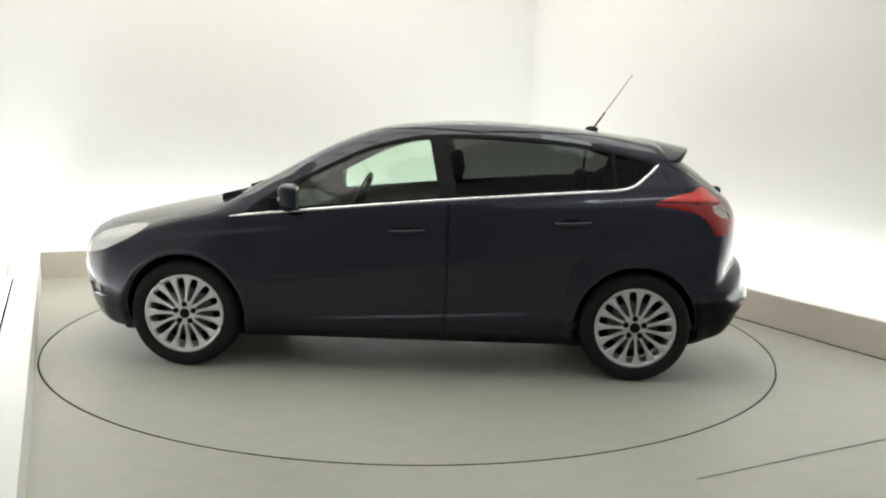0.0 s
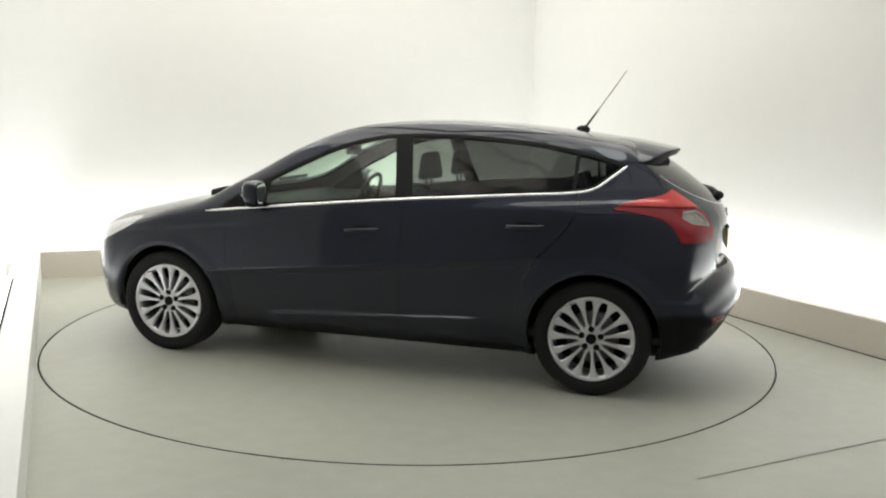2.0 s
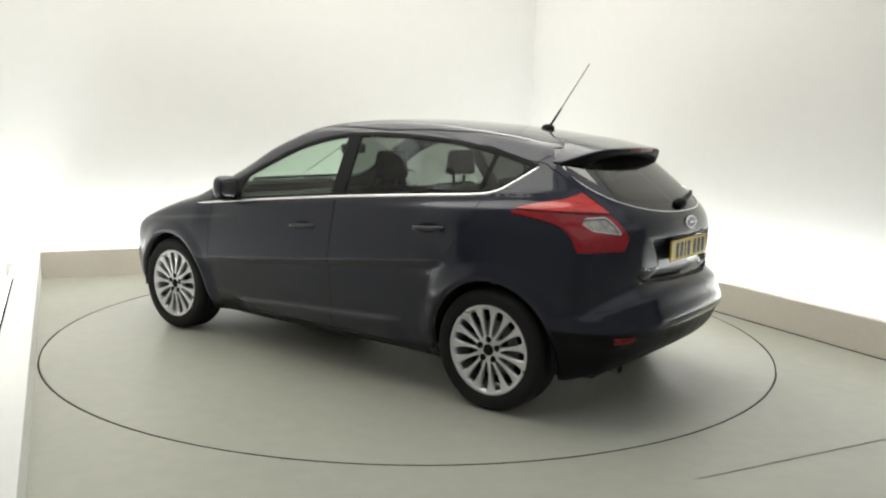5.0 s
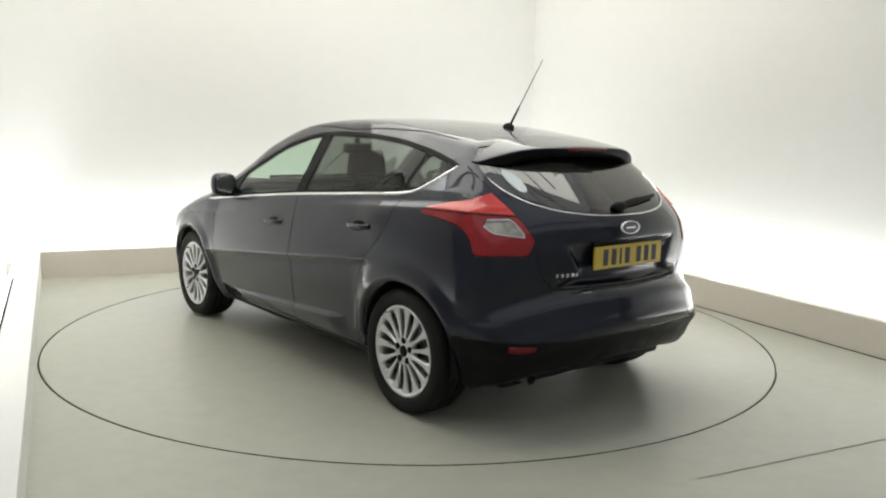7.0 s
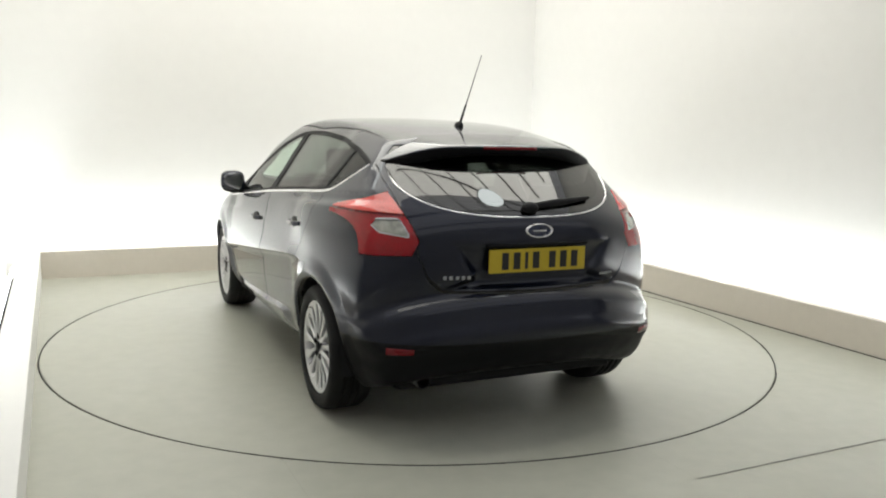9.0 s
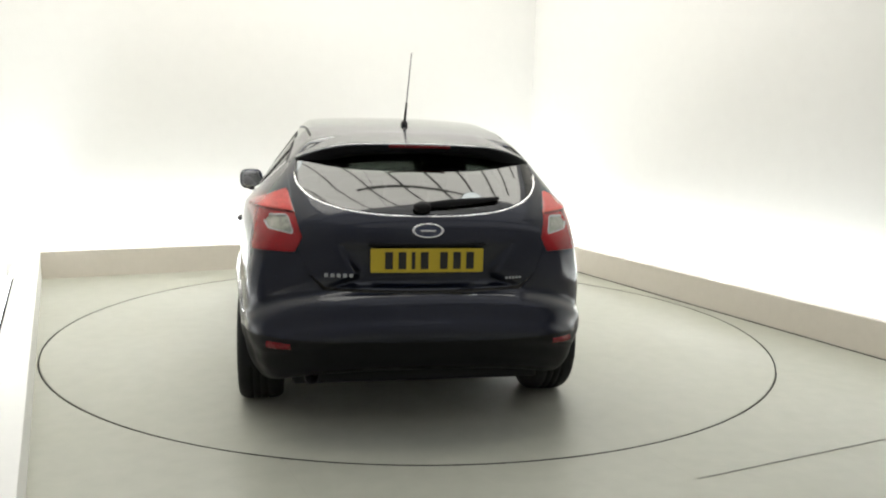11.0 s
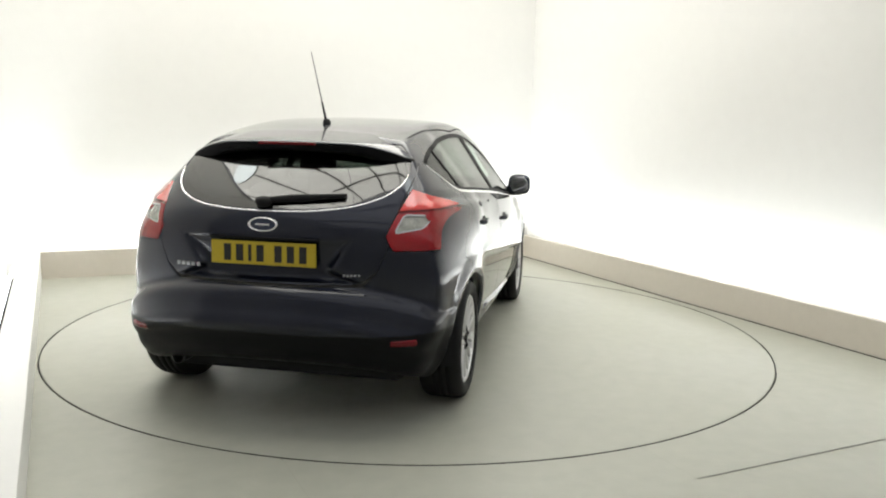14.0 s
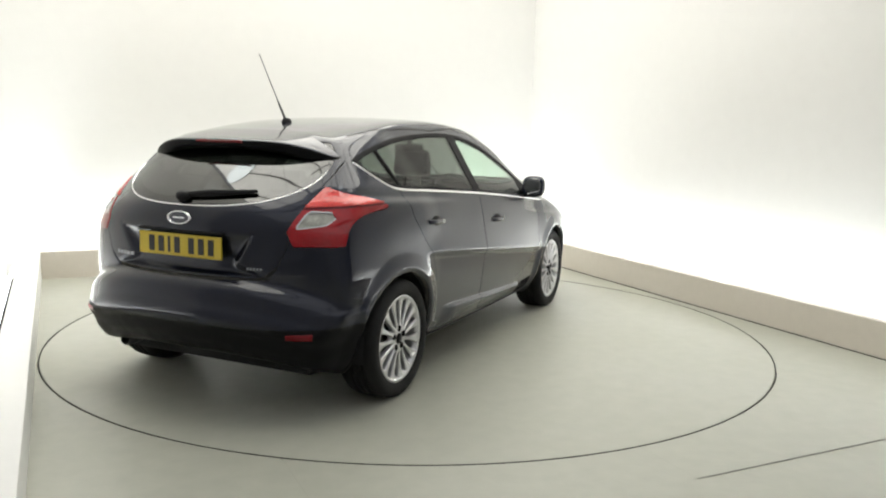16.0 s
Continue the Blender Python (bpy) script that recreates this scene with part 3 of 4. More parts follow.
HEAD = outline(smooth_line([(2.02, 0.635), (1.99, 0.70), (1.90, 0.765), (1.78, 0.80), (1.66, 0.828), (1.56, 0.835), (1.60, 0.79), (1.70, 0.735), (1.84, 0.675)], 5, True))
FRONT_DOOR = outline([(0.862, 0.262), (0.868, 0.42), (0.885, 0.60), (0.905, 0.78), (0.90, 0.935), (0.60, 1.2), (0.0, 1.5), (-0.15, 1.5), (-0.225, 1.03), (-0.222, 0.6), (-0.212, 0.262)])
REAR_DOOR = outline([(-0.219, 0.262), (-0.229, 0.6), (-0.232, 1.03), (-0.157, 1.5), (-0.8, 1.5), (-1.21, 1.35), (-1.215, 1.06), (-1.19, 0.95), (-1.10, 0.84), (-1.0, 0.74), (-0.935, 0.62), (-0.915, 0.45), (-0.92, 0.262)])
SCREEN = outline(smooth_line([(1.10, 0.0), (1.085, 0.25), (1.03, 0.48), (0.93, 0.655), (0.62, 0.605), (0.36, 0.555), (0.335, 0.40), (0.325, 0.0)], 4).tolist())
REAR_GLASS = outline(smooth_line([(0.0, 1.042), (0.20, 1.046), (0.38, 1.066), (0.51, 1.105), (0.575, 1.155), (0.60, 1.215), (0.58, 1.29), (0.52, 1.35)], 6).tolist() + [(0.0, 1.40)])
TAILGATE = outline([(-0.1, 0.705), (0.46, 0.705), (0.53, 0.765), (0.572, 0.86), (0.59, 1.0), (0.618, 1.13), (0.632, 1.20), (0.615, 1.30), (0.55, 1.37), (-0.1, 1.42)])
BONNET = outline([(2.02, -0.1), (2.0, 0.28), (1.90, 0.50), (1.70, 0.635), (1.35, 0.70), (1.12, 0.715), (1.09, 0.60), (1.14, 0.3), (1.16, -0.1)])
REVERSE = outline([(0.598, 0.948), (0.622, 1.016), (0.634, 1.026), (0.742, 1.020), (0.750, 1.010), (0.722, 0.966), (0.712, 0.958), (0.606, 0.942)])


def wheel(parent, at, turn):
    rim_profile = [(0.219, -0.17), (0.226, -0.165), (0.213, -0.15), (0.205, -0.09), (0.207, -0.03), (0.216, -0.006), (0.232, 0.0), (0.2375, -0.004), (0.238, -0.016)]
    v, f = lathe(rim_profile, 72)
    w = mesh_object("wheel", v, [g[::-1] for g in f], ALLOY, parent, "fifteen-spoke silver alloy wheel with a black tyre")
    w.matrix_basis = Matrix.Translation(at) @ Matrix.Rotation(turn, 4, "Z")
    tyre = [(0.232, -0.010), (0.240, 0.003), (0.258, 0.010), (0.285, 0.012), (0.302, 0.006), (0.312, -0.006), (0.3185, -0.022), (0.3205, -0.040)]
    for g in (-0.062, -0.098, -0.132):
        tyre += [(0.3215, g + 0.005), (0.3145, g + 0.0035), (0.3145, g - 0.0035), (0.3215, g - 0.005)]
    tyre += [(0.3205, -0.16), (0.3185, -0.180), (0.312, -0.196), (0.302, -0.208), (0.285, -0.214), (0.258, -0.212), (0.240, -0.205), (0.225, -0.19)]
    v, f = lathe(tyre, 72)
    mesh_object("tyre", v, [g[::-1] for g in f], RUBBER, w, "black rubber tyre with grooved tread")
    # one spoke, shared by all fifteen
    stations = [(0.052, 0.0130, -0.010, 0.030), (0.075, 0.0102, -0.008, 0.030), (0.105, 0.0094, -0.010, 0.030), (0.140, 0.0112, -0.011, 0.030),
                (0.175, 0.0158, -0.010, 0.028), (0.198, 0.0225, -0.008, 0.026), (0.214, 0.0330, -0.006, 0.022), (0.228, 0.0490, -0.003, 0.014)]
    verts, faces, k = [], [], 6
    for r, hw, y, d in stations:
        verts += [(r, y - d, -hw * 0.8), (r, y - 0.006, -hw), (r, y, -hw * 0.62), (r, y, hw * 0.62), (r, y - 0.006, hw), (r, y - d, hw * 0.8)]
    for i in range(len(stations) - 1):
        for j in range(k - 1):
            faces.append((i * k + j, i * k + j + 1, (i + 1) * k + j + 1, (i + 1) * k + j))
    first = mesh_object("spoke", verts, faces, ALLOY, w, smooth=False)
    for i in range(1, 15):
        ob = new("spoke", first.data)
        ob.parent = w
        ob.matrix_basis = Matrix.Rotation(2 * math.pi * i / 15, 4, "Y")
    v, f = lathe([(0.0, -0.012), (0.030, -0.012), (0.032, -0.014), (0.042, -0.013), (0.066, -0.010), (0.074, -0.014), (0.076, -0.045)], 48)
    mesh_object("hub", v, f, ALLOY, w)
    v, f = lathe([(0.0, -0.004), (0.024, -0.005), (0.029, -0.009), (0.030, -0.018)], 32)
    mesh_object("centre_cap", v, f, BLACK, w, "black centre cap")
    v, f = lathe([(0.0, -0.004), (0.008, -0.004), (0.0105, -0.0085), (0.0175, -0.0085), (0.0185, -0.016)], 12)
    for i in range(5):
        ob = mesh_object("wheel_nut", v, f, BLACK, w, smooth=False) if i == 0 else new("wheel_nut", nut.data)
        nut = ob
        ob.parent = w
        a = 2 * math.pi * (i + 0.25) / 5
        ob.matrix_basis = Matrix.Translation((0.055 * math.cos(a), 0.0, 0.055 * math.sin(a)))
    v, f = lathe([(0.06, -0.075), (0.145, -0.075), (0.147, -0.08), (0.147, -0.10), (0.06, -0.10)], 48)
    mesh_object("brake_disc", v, f, STEEL, w, "dull steel brake disc")
    v, f = lathe([(0.0, -0.12), (0.20, -0.125), (0.205, -0.15)], 32)
    mesh_object("inner_barrel", v, f, PLASTIC, w)
    return w


def slab(bm, pts_side, y0, y1, bevel=0.02):
    """A prism of a side-view outline between two widths, its edges rounded."""
    a = [bm.verts.new((x, y0, z)) for x, z in pts_side]
    b = [bm.verts.new((x, y1, z)) for x, z in pts_side]
    faces = [bm.faces.new(a), bm.faces.new(b[::-1])]
    n = len(a)
    for i in range(n):
        faces.append(bm.faces.new((a[i], b[i], b[(i + 1) % n], a[(i + 1) % n])))
    edges = list({e for f in faces for e in f.edges})
    bmesh.ops.recalc_face_normals(bm, faces=faces)
    bmesh.ops.bevel(bm, geom=edges, offset=bevel, segments=3, affect="EDGES", profile=0.5)


def interior(parent):
    for side in (1, -1):
        bm = bmesh.new()
        y = 0.37 * side
        slab(bm, [(0.42, 0.32), (0.46, 0.50), (0.40, 0.54), (-0.02, 0.48), (-0.04, 0.34)], y - 0.24, y + 0.24, 0.04)
        part("front_seat", bm, CLOTH, parent, smooth=True)
        bm = bmesh.new()
        slab(bm, [(0.02, 0.46), (0.00, 0.55), (-0.17, 1.08), (-0.26, 1.06), (-0.12, 0.46)], y - 0.23, y + 0.23, 0.045)
        part("seat_back", bm, CLOTH, parent, smooth=True)
        bm = bmesh.new()
        slab(bm, [(-0.19, 1.12), (-0.215, 1.29), (-0.27, 1.30), (-0.30, 1.13)], y - 0.125, y + 0.125, 0.03)
        box(bm, (0.012, 0.012, 0.12), (-0.235, y - 0.06, 1.09))
        box(bm, (0.012, 0.012, 0.12), (-0.235, y + 0.06, 1.09))
        part("headrest", bm, CLOTH, parent, smooth=True)
    bm = bmesh.new()
    slab(bm, [(-0.48, 0.34), (-0.46, 0.52), (-0.95, 0.50), (-1.0, 0.34)], -0.62, 0.62, 0.05)
    part("rear_bench", bm, CLOTH, parent, smooth=True)
    bm = bmesh.new()
    slab(bm, [(-0.90, 0.48), (-1.08, 1.02), (-1.18, 1.02), (-1.05, 0.46)], -0.62, 0.62, 0.04)
    part("rear_backrest", bm, CLOTH, parent, smooth=True)
    for y in (-0.36, 0.0, 0.36):
        bm = bmesh.new()
        slab(bm, [(-1.07, 1.04), (-1.09, 1.17), (-1.15, 1.18), (-1.17, 1.04)], y - 0.11, y + 0.11, 0.025)
        part("headrest", bm, CLOTH, parent, smooth=True)
    bm = bmesh.new()
    slab(bm, [(1.12, 0.95), (0.86, 0.965), (0.66, 0.92), (0.60, 0.78), (0.72, 0.45), (1.12, 0.45)], -0.70, 0.70, 0.035)
    part("dashboard", bm, PLASTIC, parent, "black moulded dashboard", smooth=True)
    bm = bmesh.new()
    slab(bm, [(-1.12, 0.99), (-1.12, 1.01), (-1.72, 1.02), (-1.72, 1.0)], -0.58, 0.58, 0.005)
    part("parcel_shelf", bm, LINING, parent)
    bm = bmesh.new()
    slab(bm, [(1.1, 0.24), (1.1, 0.28), (-1.75, 0.32), (-1.75, 0.28)], -0.72, 0.72, 0.005)
    part("cabin_floor", bm, LINING, parent)
    # steering wheel on the car's right
    k, n = 10, 40
    verts, faces = [], []
    for i in range(n):
        a = 2 * math.pi * i / n
        for j in range(k):
            b = 2 * math.pi * j / k
            r = 0.185 + 0.016 * math.cos(b)
            verts.append((0.016 * math.sin(b), r * math.cos(a), r * math.sin(a)))
    for i in range(n):
        for j in range(k):
            faces.append((i * k + j, i * k + (j + 1) % k, ((i + 1) % n) * k + (j + 1) % k, ((i + 1) % n) * k + j))
    sw = mesh_object("steering_wheel", verts, faces, PLASTIC, parent, "black three-spoke steering wheel")
    sw.matrix_basis = pose(0.46, -0.37, 0.93, 0, -24, 0)
    bm = bmesh.new()
    box(bm, (0.05, 0.12, 0.12), (0.015, 0, 0), 0.02)
    box(bm, (0.02, 0.34, 0.035), (0.01, 0, 0.01), 0.006)
    box(bm, (0.02, 0.04, 0.17), (0.01, 0, -0.09), 0.006)
    part("steering_hub", bm, PLASTIC, sw, smooth=True)
    bm = bmesh.new()
    box(bm, (0.03, 0.24, 0.07), (0.42, 0, 1.285), 0.015)
    box(bm, (0.03, 0.03, 0.08), (0.43, 0, 1.325), 0.008)
    part("interior_mirror", bm, PLASTIC, parent, smooth=True)


def mirror(parent, side):
    def field(x, y, z):
        y = y * side
        u, v, w = (x - 0.675) / 0.064, (y - 0.918) / 0.084, (z - 1.032) / 0.076
        u = u + 0.35 * v * v - 0.1
        shell = (np.abs(u) ** 2.6 + np.abs(v) ** 3.2 + np.abs(w) ** 3.0) ** (1 / 2.8) - 1
        return smax(shell * 0.08, 0.630 - x - 0.10 * (y - 0.93), 0.008)
    lo, hi = ((0.55, 0.80, 0.91), (0.83, 1.12, 1.14)) if side > 0 else ((0.55, -1.12, 0.91), (0.83, -0.80, 1.14))
    s = surface(field, lo, hi, 0.011)
    glass, shell = s.cut(lambda x, y, z: np.maximum(x - 0.637 + 0.10 * (y * side - 0.93), np.abs((y * side - 0.918) / 0.070) ** 3 + np.abs((z - 1.032) / 0.062) ** 3 - 1))
    lower, upper = shell.cut(lambda x, y, z: z - 0.972)
    cap = upper.build("mirror_housing", PAINT, parent, "dark painted door mirror")
    lower.build("mirror_base", BLACK, cap)
    glass.build("mirror_glass", CHROME, cap, "silvered mirror glass")
    bm = bmesh.new()
    box(bm, (0.065, 0.15, 0.035), (0.69, 0.865 * side, 0.965), 0.014)
    box(bm, (0.16, 0.02, 0.10), (0.74, 0.832 * side, 0.970), 0.008)
    part("mirror_arm", bm, BLACK, cap, smooth=True)
    bm = bmesh.new()
    box(bm, (0.012, 0.07, 0.018), (0.736, 0.95 * side, 1.022), 0.005, Matrix.Rotation(radians(18 * side), 3, "Z"))
    part("indicator", bm, CLEAR, cap, "clear indicator lens", smooth=True)


def spoiler_field(x, y, z):
    a = np.abs(y)
    top = 1.472 - 0.160 * (-1.10 - x) - 0.06 * np.maximum(-1.3 - x, 0) ** 2 - 0.14 * a ** 2 - 0.75 * np.maximum(a - 0.30, 0) ** 2
    thick = 0.052 + 0.10 * ramp(x, -1.72, -1.45)
    width = 0.615 - 0.06 * ramp(x, -1.5, -1.8)
    tip = -1.735 + 0.28 * a ** 2 + 0.62 * a ** 4
    f = smax(z - top, top - thick - z, 0.012)
    f = smax(f, (a - width) * 0.8, 0.02)
    f = smax(f, tip - x + 0.35 * (top - z), 0.012)
    return smax(f, x + 1.40 - 0.12 * a, 0.02)


def car():
    root = new("hatchback_car")
    tagged(root, "dark blue-grey metallic five-door hatchback parked on the turntable", "car")
    shell = surface(body_field, (-2.26, 0, 0.10), (2.30, 1.0, 1.56), 0.0135, half=True)
    # wheel arches and the dark underside
    arch = lambda x, y, z: np.maximum(np.minimum(np.hypot(x - AXLE, z - HUB_Z), np.hypot(x + AXLE, z - HUB_Z)) - 0.362, 0.50 - y)
    shell = shell.cut(arch)[1]
    under, shell = shell.cut(lambda x, y, z: z - 0.225)
    under.both().build("underbody", PLASTIC, root, "black underbody")
    # side glazing with its black frame
    frame_, shell = shell.cut(lambda x, y, z: np.maximum(in_dlo(x, z), 0.45 - y))
    pillar = lambda x, z: x - (-0.225 + 0.24 * (z - 1.03))
    panes = [("front_door_glass", GLASS, lambda x, y, z: np.maximum(np.maximum(in_dlo(x, z) + 0.020, 0.045 - pillar(x, z)), x - 0.66)),
             ("front_quarter_glass", BLACK, lambda x, y, z: np.maximum(in_dlo(x, z) + 0.020, 0.69 - x)),
             ("rear_door_glass", PRIVACY, lambda x, y, z: np.maximum(np.maximum(in_dlo(x, z) + 0.020, pillar(x, z) + 0.055), -1.176 - x)),
             ("rear_quarter_glass", PRIVACY, lambda x, y, z: np.maximum(in_dlo(x, z) + 0.020, x + 1.194))]
    for name, mat, field in panes:
        g, frame_ = frame_.cut(field)
        for s in (g, g.mirrored()):
            s.moved(-0.004).build(name, mat, root)
    for s in (frame_, frame_.mirrored()):
        s.build("window_frame", BLACK, root, "black window frame", rim=0.02)
    # screens
    g, shell = shell.cut(lambda x, y, z: np.maximum(SCREEN(x, y), 0.9 - z))
    g.both().build("windscreen", GLASS, root, "clear windscreen")
    g, shell = shell.cut(lambda x, y, z: np.maximum(REAR_GLASS(y, z), x + 1.45))
    g.moved(-0.004).both().build("rear_window", REAR_PANE, root, "dark tinted rear window")
    # lamps
    edge = lambda y, z: 0.566 + 0.33 * np.maximum(z - 0.930, 0) + 0.50 * np.maximum(0.930 - z, 0) - y
    lamp_, shell = shell.cut(lambda x, y, z: np.maximum(np.maximum(TAIL(x, z), edge(y, z)), x + 1.3))
    shell = shell.cut(lambda x, y, z: np.maximum(np.maximum(TAIL(x, z) - 0.004, edge(y, z) - 0.004), x + 1.3))[1]
    white, lamp_ = lamp_.cut(lambda x, y, z: np.maximum(REVERSE(y, z), x + 1.76))
    core, white = white.cut(lambda x, y, z: REVERSE(y, z) + 0.0055)
    sloped = lambda q: np.clip((1.150 - q.v[:, 2]) / 0.112, 0, 1)[:, None]
    high, lamp_ = lamp_.cut(lambda x, y, z: 1.040 + 0.05 * (y - 0.6) - z)
    line_, lamp_ = lamp_.cut(lambda x, y, z: 1.030 + 0.05 * (y - 0.6) - z)
    high = Skin(high.v + high.n * (0.003 + 0.009 * sloped(high)), high.n + np.array((0.0, 0.0, 0.10)), high.faces)
    flip = lambda q, m: q.mirrored() if m else q
    for m_ in (0, 1):
        w_, c_, l_, d_, h_ = (flip(q, m_) for q in (white, core, lamp_, line_, high))
        lens = l_.moved(0.004).build("tail_lamp", RED, root, "red tail lamp with a clear inset", rim=0.02)
        w_.moved(0.005).build("reverse_lens_frame", CLEAR, lens, "pale clear rim round the reversing lens", rim=0.012)
        c_.moved(-0.002).build("reverse_lens", DIM, lens, "smoky clear reversing lens")
        d_.moved(0.004).build("lamp_band", DARK_RED, lens)
        h_.build("upper_lens", RED_SHEEN, lens, "red upper lens sloping up, paled for the canopy's reflection", rim=0.03)
    lamp_, shell = shell.cut(lambda x, y, z: np.maximum(np.maximum(HEAD(x, z), 0.40 - y), 1.3 - x))
    for s in (lamp_, lamp_.mirrored()):
        s.build("headlamp", CLEAR, root, "clear swept-back headlamp", rim=0.02)
    fog = outline([(1.78, 0.40), (1.98, 0.38), (2.0, 0.455), (1.86, 0.47)])
    g, shell = shell.cut(lambda x, y, z: np.maximum(fog(x, z), 0.40 - y))
    for s in (g, g.mirrored()):
        pod = s.moved(-0.012).build("fog_lamp_surround", PLASTIC, root, "black fog lamp surround")
        eye = s.packed().cut(lambda x, y, z: np.hypot(x - 1.90, z - 0.428) - 0.03)[0]
        if eye.faces:
            eye.moved(-0.004).build("fog_lamp", CLEAR, pod, "clear fog lamp")
    # nose openings and the dark lower part of the rear bumper
    mouth = outline([(-0.1, 0.27), (0.46, 0.27), (0.62, 0.40), (0.52, 0.52), (-0.1, 0.54)])
    g, shell = shell.cut(lambda x, y, z: np.maximum(mouth(y, z), 1.7 - x))
    g.moved(-0.02).both().build("lower_grille", PLASTIC, root, "black lower grille")
    slot = outline([(-0.1, 0.60), (0.40, 0.60), (0.44, 0.66), (-0.1, 0.67)])
    g, shell = shell.cut(lambda x, y, z: np.maximum(slot(y, z), 1.7 - x))
    g.moved(-0.015).both().build("upper_grille", BLACK, root, "black upper grille")
    # shade under the bumper lip put in as a near-black material
    g, shell = shell.cut(lambda x, y, z: np.maximum(z - 0.478, x + 1.66))
    g.both().build("rear_valance", VALANCE, root, "lower rear bumper, black for the shade under its lip", rim=0.01)
    # doors, tailgate and bonnet, each with an open shut line
    for name, field, mat in (("front_door", lambda x, y, z: np.maximum(FRONT_DOOR(x, z), 0.4 - y), PAINT), ("rear_door", lambda x, y, z: np.maximum(REAR_DOOR(x, z), 0.4 - y), PAINT)):
        d_, shell = shell.cut(lambda x, y, z: np.maximum(field(x, y, z) + 0.003, z - BELT(x) - 0.012))
        shell = shell.cut(lambda x, y, z: np.maximum(field(x, y, z) - 0.0015, z - BELT(x) - 0.012))[1]
        for side, s in ((1, d_), (-1, d_.mirrored())):
            door = s.build(name, mat, root, "dark metallic " + name.replace("_", " "), rim=0.015)
            x0 = 0.01 if name == "front_door" else -0.94
            z0 = 0.846 if name == "front_door" else 0.915
            hx = np.linspace(x0 - 0.105, x0 + 0.105, 15)
            hz = np.full(15, z0) - 0.05 * (hx - x0)
            hy = side_y(hx, hz)
            bow = 0.028 * np.clip(1 - np.abs((hx - x0) / 0.112) ** 4, 0, 1)
            verts, faces = [], []
            for i in range(15):
                for j in range(8):
                    a = 2 * math.pi * j / 8
                    verts.append((hx[i], (hy[i] + bow[i] - 0.004 + 0.009 * math.cos(a)) * side, hz[i] + 0.0135 * math.sin(a)))
            for i in range(14):
                for j in range(8):
                    q = (i * 8 + j, i * 8 + (j + 1) % 8, (i + 1) * 8 + (j + 1) % 8, (i + 1) * 8 + j)
                    faces.append(q if side < 0 else q[::-1])
            mesh_object("door_handle", verts, faces, PAINT, door, "painted pull handle")
            # no hollow here: a flat black patch paints the shade of the finger cup
            bm = bmesh.new()
            bmesh.ops.create_uvsphere(bm, u_segments=20, v_segments=10, radius=1.0)
            bmesh.ops.scale(bm, vec=(0.070, 0.0045, 0.034), verts=bm.verts)
            mid = Vector((x0, float(side_y(np.array([x0]), np.array([z0]))[0]) * side, z0))
            bmesh.ops.translate(bm, verts=bm.verts, vec=mid)
            part("handle_cup_shade", bm, BLACK, door, "flat black patch for the shade in the finger recess", smooth=True)
    gate, shell = shell.cut(lambda x, y, z: np.maximum(TAILGATE(y, z) + 0.003, x + 1.5))
    shell = shell.cut(lambda x, y, z: np.maximum(TAILGATE(y, z) - 0.0015 - 0.012 * (1 - ramp(z, 0.72, 0.78)), x + 1.5))[1]
    tailgate = gate.both().build("tailgate", PAINT, root, "dark metallic tailgate", rim=0.012)
    hood, shell = shell.cut(lambda x, y, z: np.maximum(np.maximum(BONNET(x, y) + 0.003, 0.6 - z), 1.0 - x))
    shell = shell.cut(lambda x, y, z: np.maximum(np.maximum(BONNET(x, y) - 0.0015, 0.6 - z), 1.0 - x))[1]
    hood.both().build("bonnet", PAINT, root, "dark metallic bonnet", rim=0.012)
    shell.both().build("body", PAINT, root, "dark blue-grey metallic body shell", rim=0.018)
    # lining behind the shut lines
    whole = surface(lambda x, y, z: body_field(x, y, z) + 0.028, (-2.26, 0, 0.10), (2.30, 1.0, 1.56), 0.033, half=True)
    whole = whole.cut(arch)[1]
    whole = whole.cut(lambda x, y, z: np.maximum(in_dlo(x, z) + 0.012, 0.40 - y))[1]
    whole = whole.cut(lambda x, y, z: np.maximum(SCREEN(x, y) + 0.005, 0.9 - z))[1]
    whole = whole.cut(lambda x, y, z: np.maximum(REAR_GLASS(y, z) + 0.02, x + 1.40))[1]
    whole.both().build("lining", LINING, root, "dark cabin lining")
    # arch liners
    for ax in (AXLE, -AXLE):
        for side in (1, -1):
            verts, faces = [], []
            n = 28
            for i in range(n + 1):
                a = radians(-9 + 198 * i / n)
                for r, y in ((0.366, 0.85), (0.372, 0.82), (0.372, 0.50), (0.02, 0.50)):
                    verts.append((ax + r * math.cos(a), y * side, HUB_Z + max(-0.06, r * math.sin(a))))
            for i in range(n):
                for j in range(3):
                    faces.append((i * 4 + j, i * 4 + j + 1, i * 4 + j + 5, i * 4 + j + 4))
            mesh_object("arch_liner", verts, faces, PLASTIC, root)
    # mouldings
    line = BELT_LINE
    for side in (1, -1):
        y = side_y(line[:, 0], line[:, 1])
        strip("belt_moulding", np.stack([line[:, 0], y * side, line[:, 1]], 1), 0.017, 0.006, CHROME, root, "bright chrome belt moulding", 0.04)
    # ceiling reflection on the painted tailgate edge, drawn as a chrome strip
    gl = smooth_line([(-0.60, 1.21), (-0.58, 1.155), (-0.51, 1.10), (-0.38, 1.060), (-0.20, 1.040), (0.0, 1.036), (0.20, 1.040), (0.38, 1.060), (0.51, 1.10), (0.58, 1.155), (0.60, 1.21)], 6)
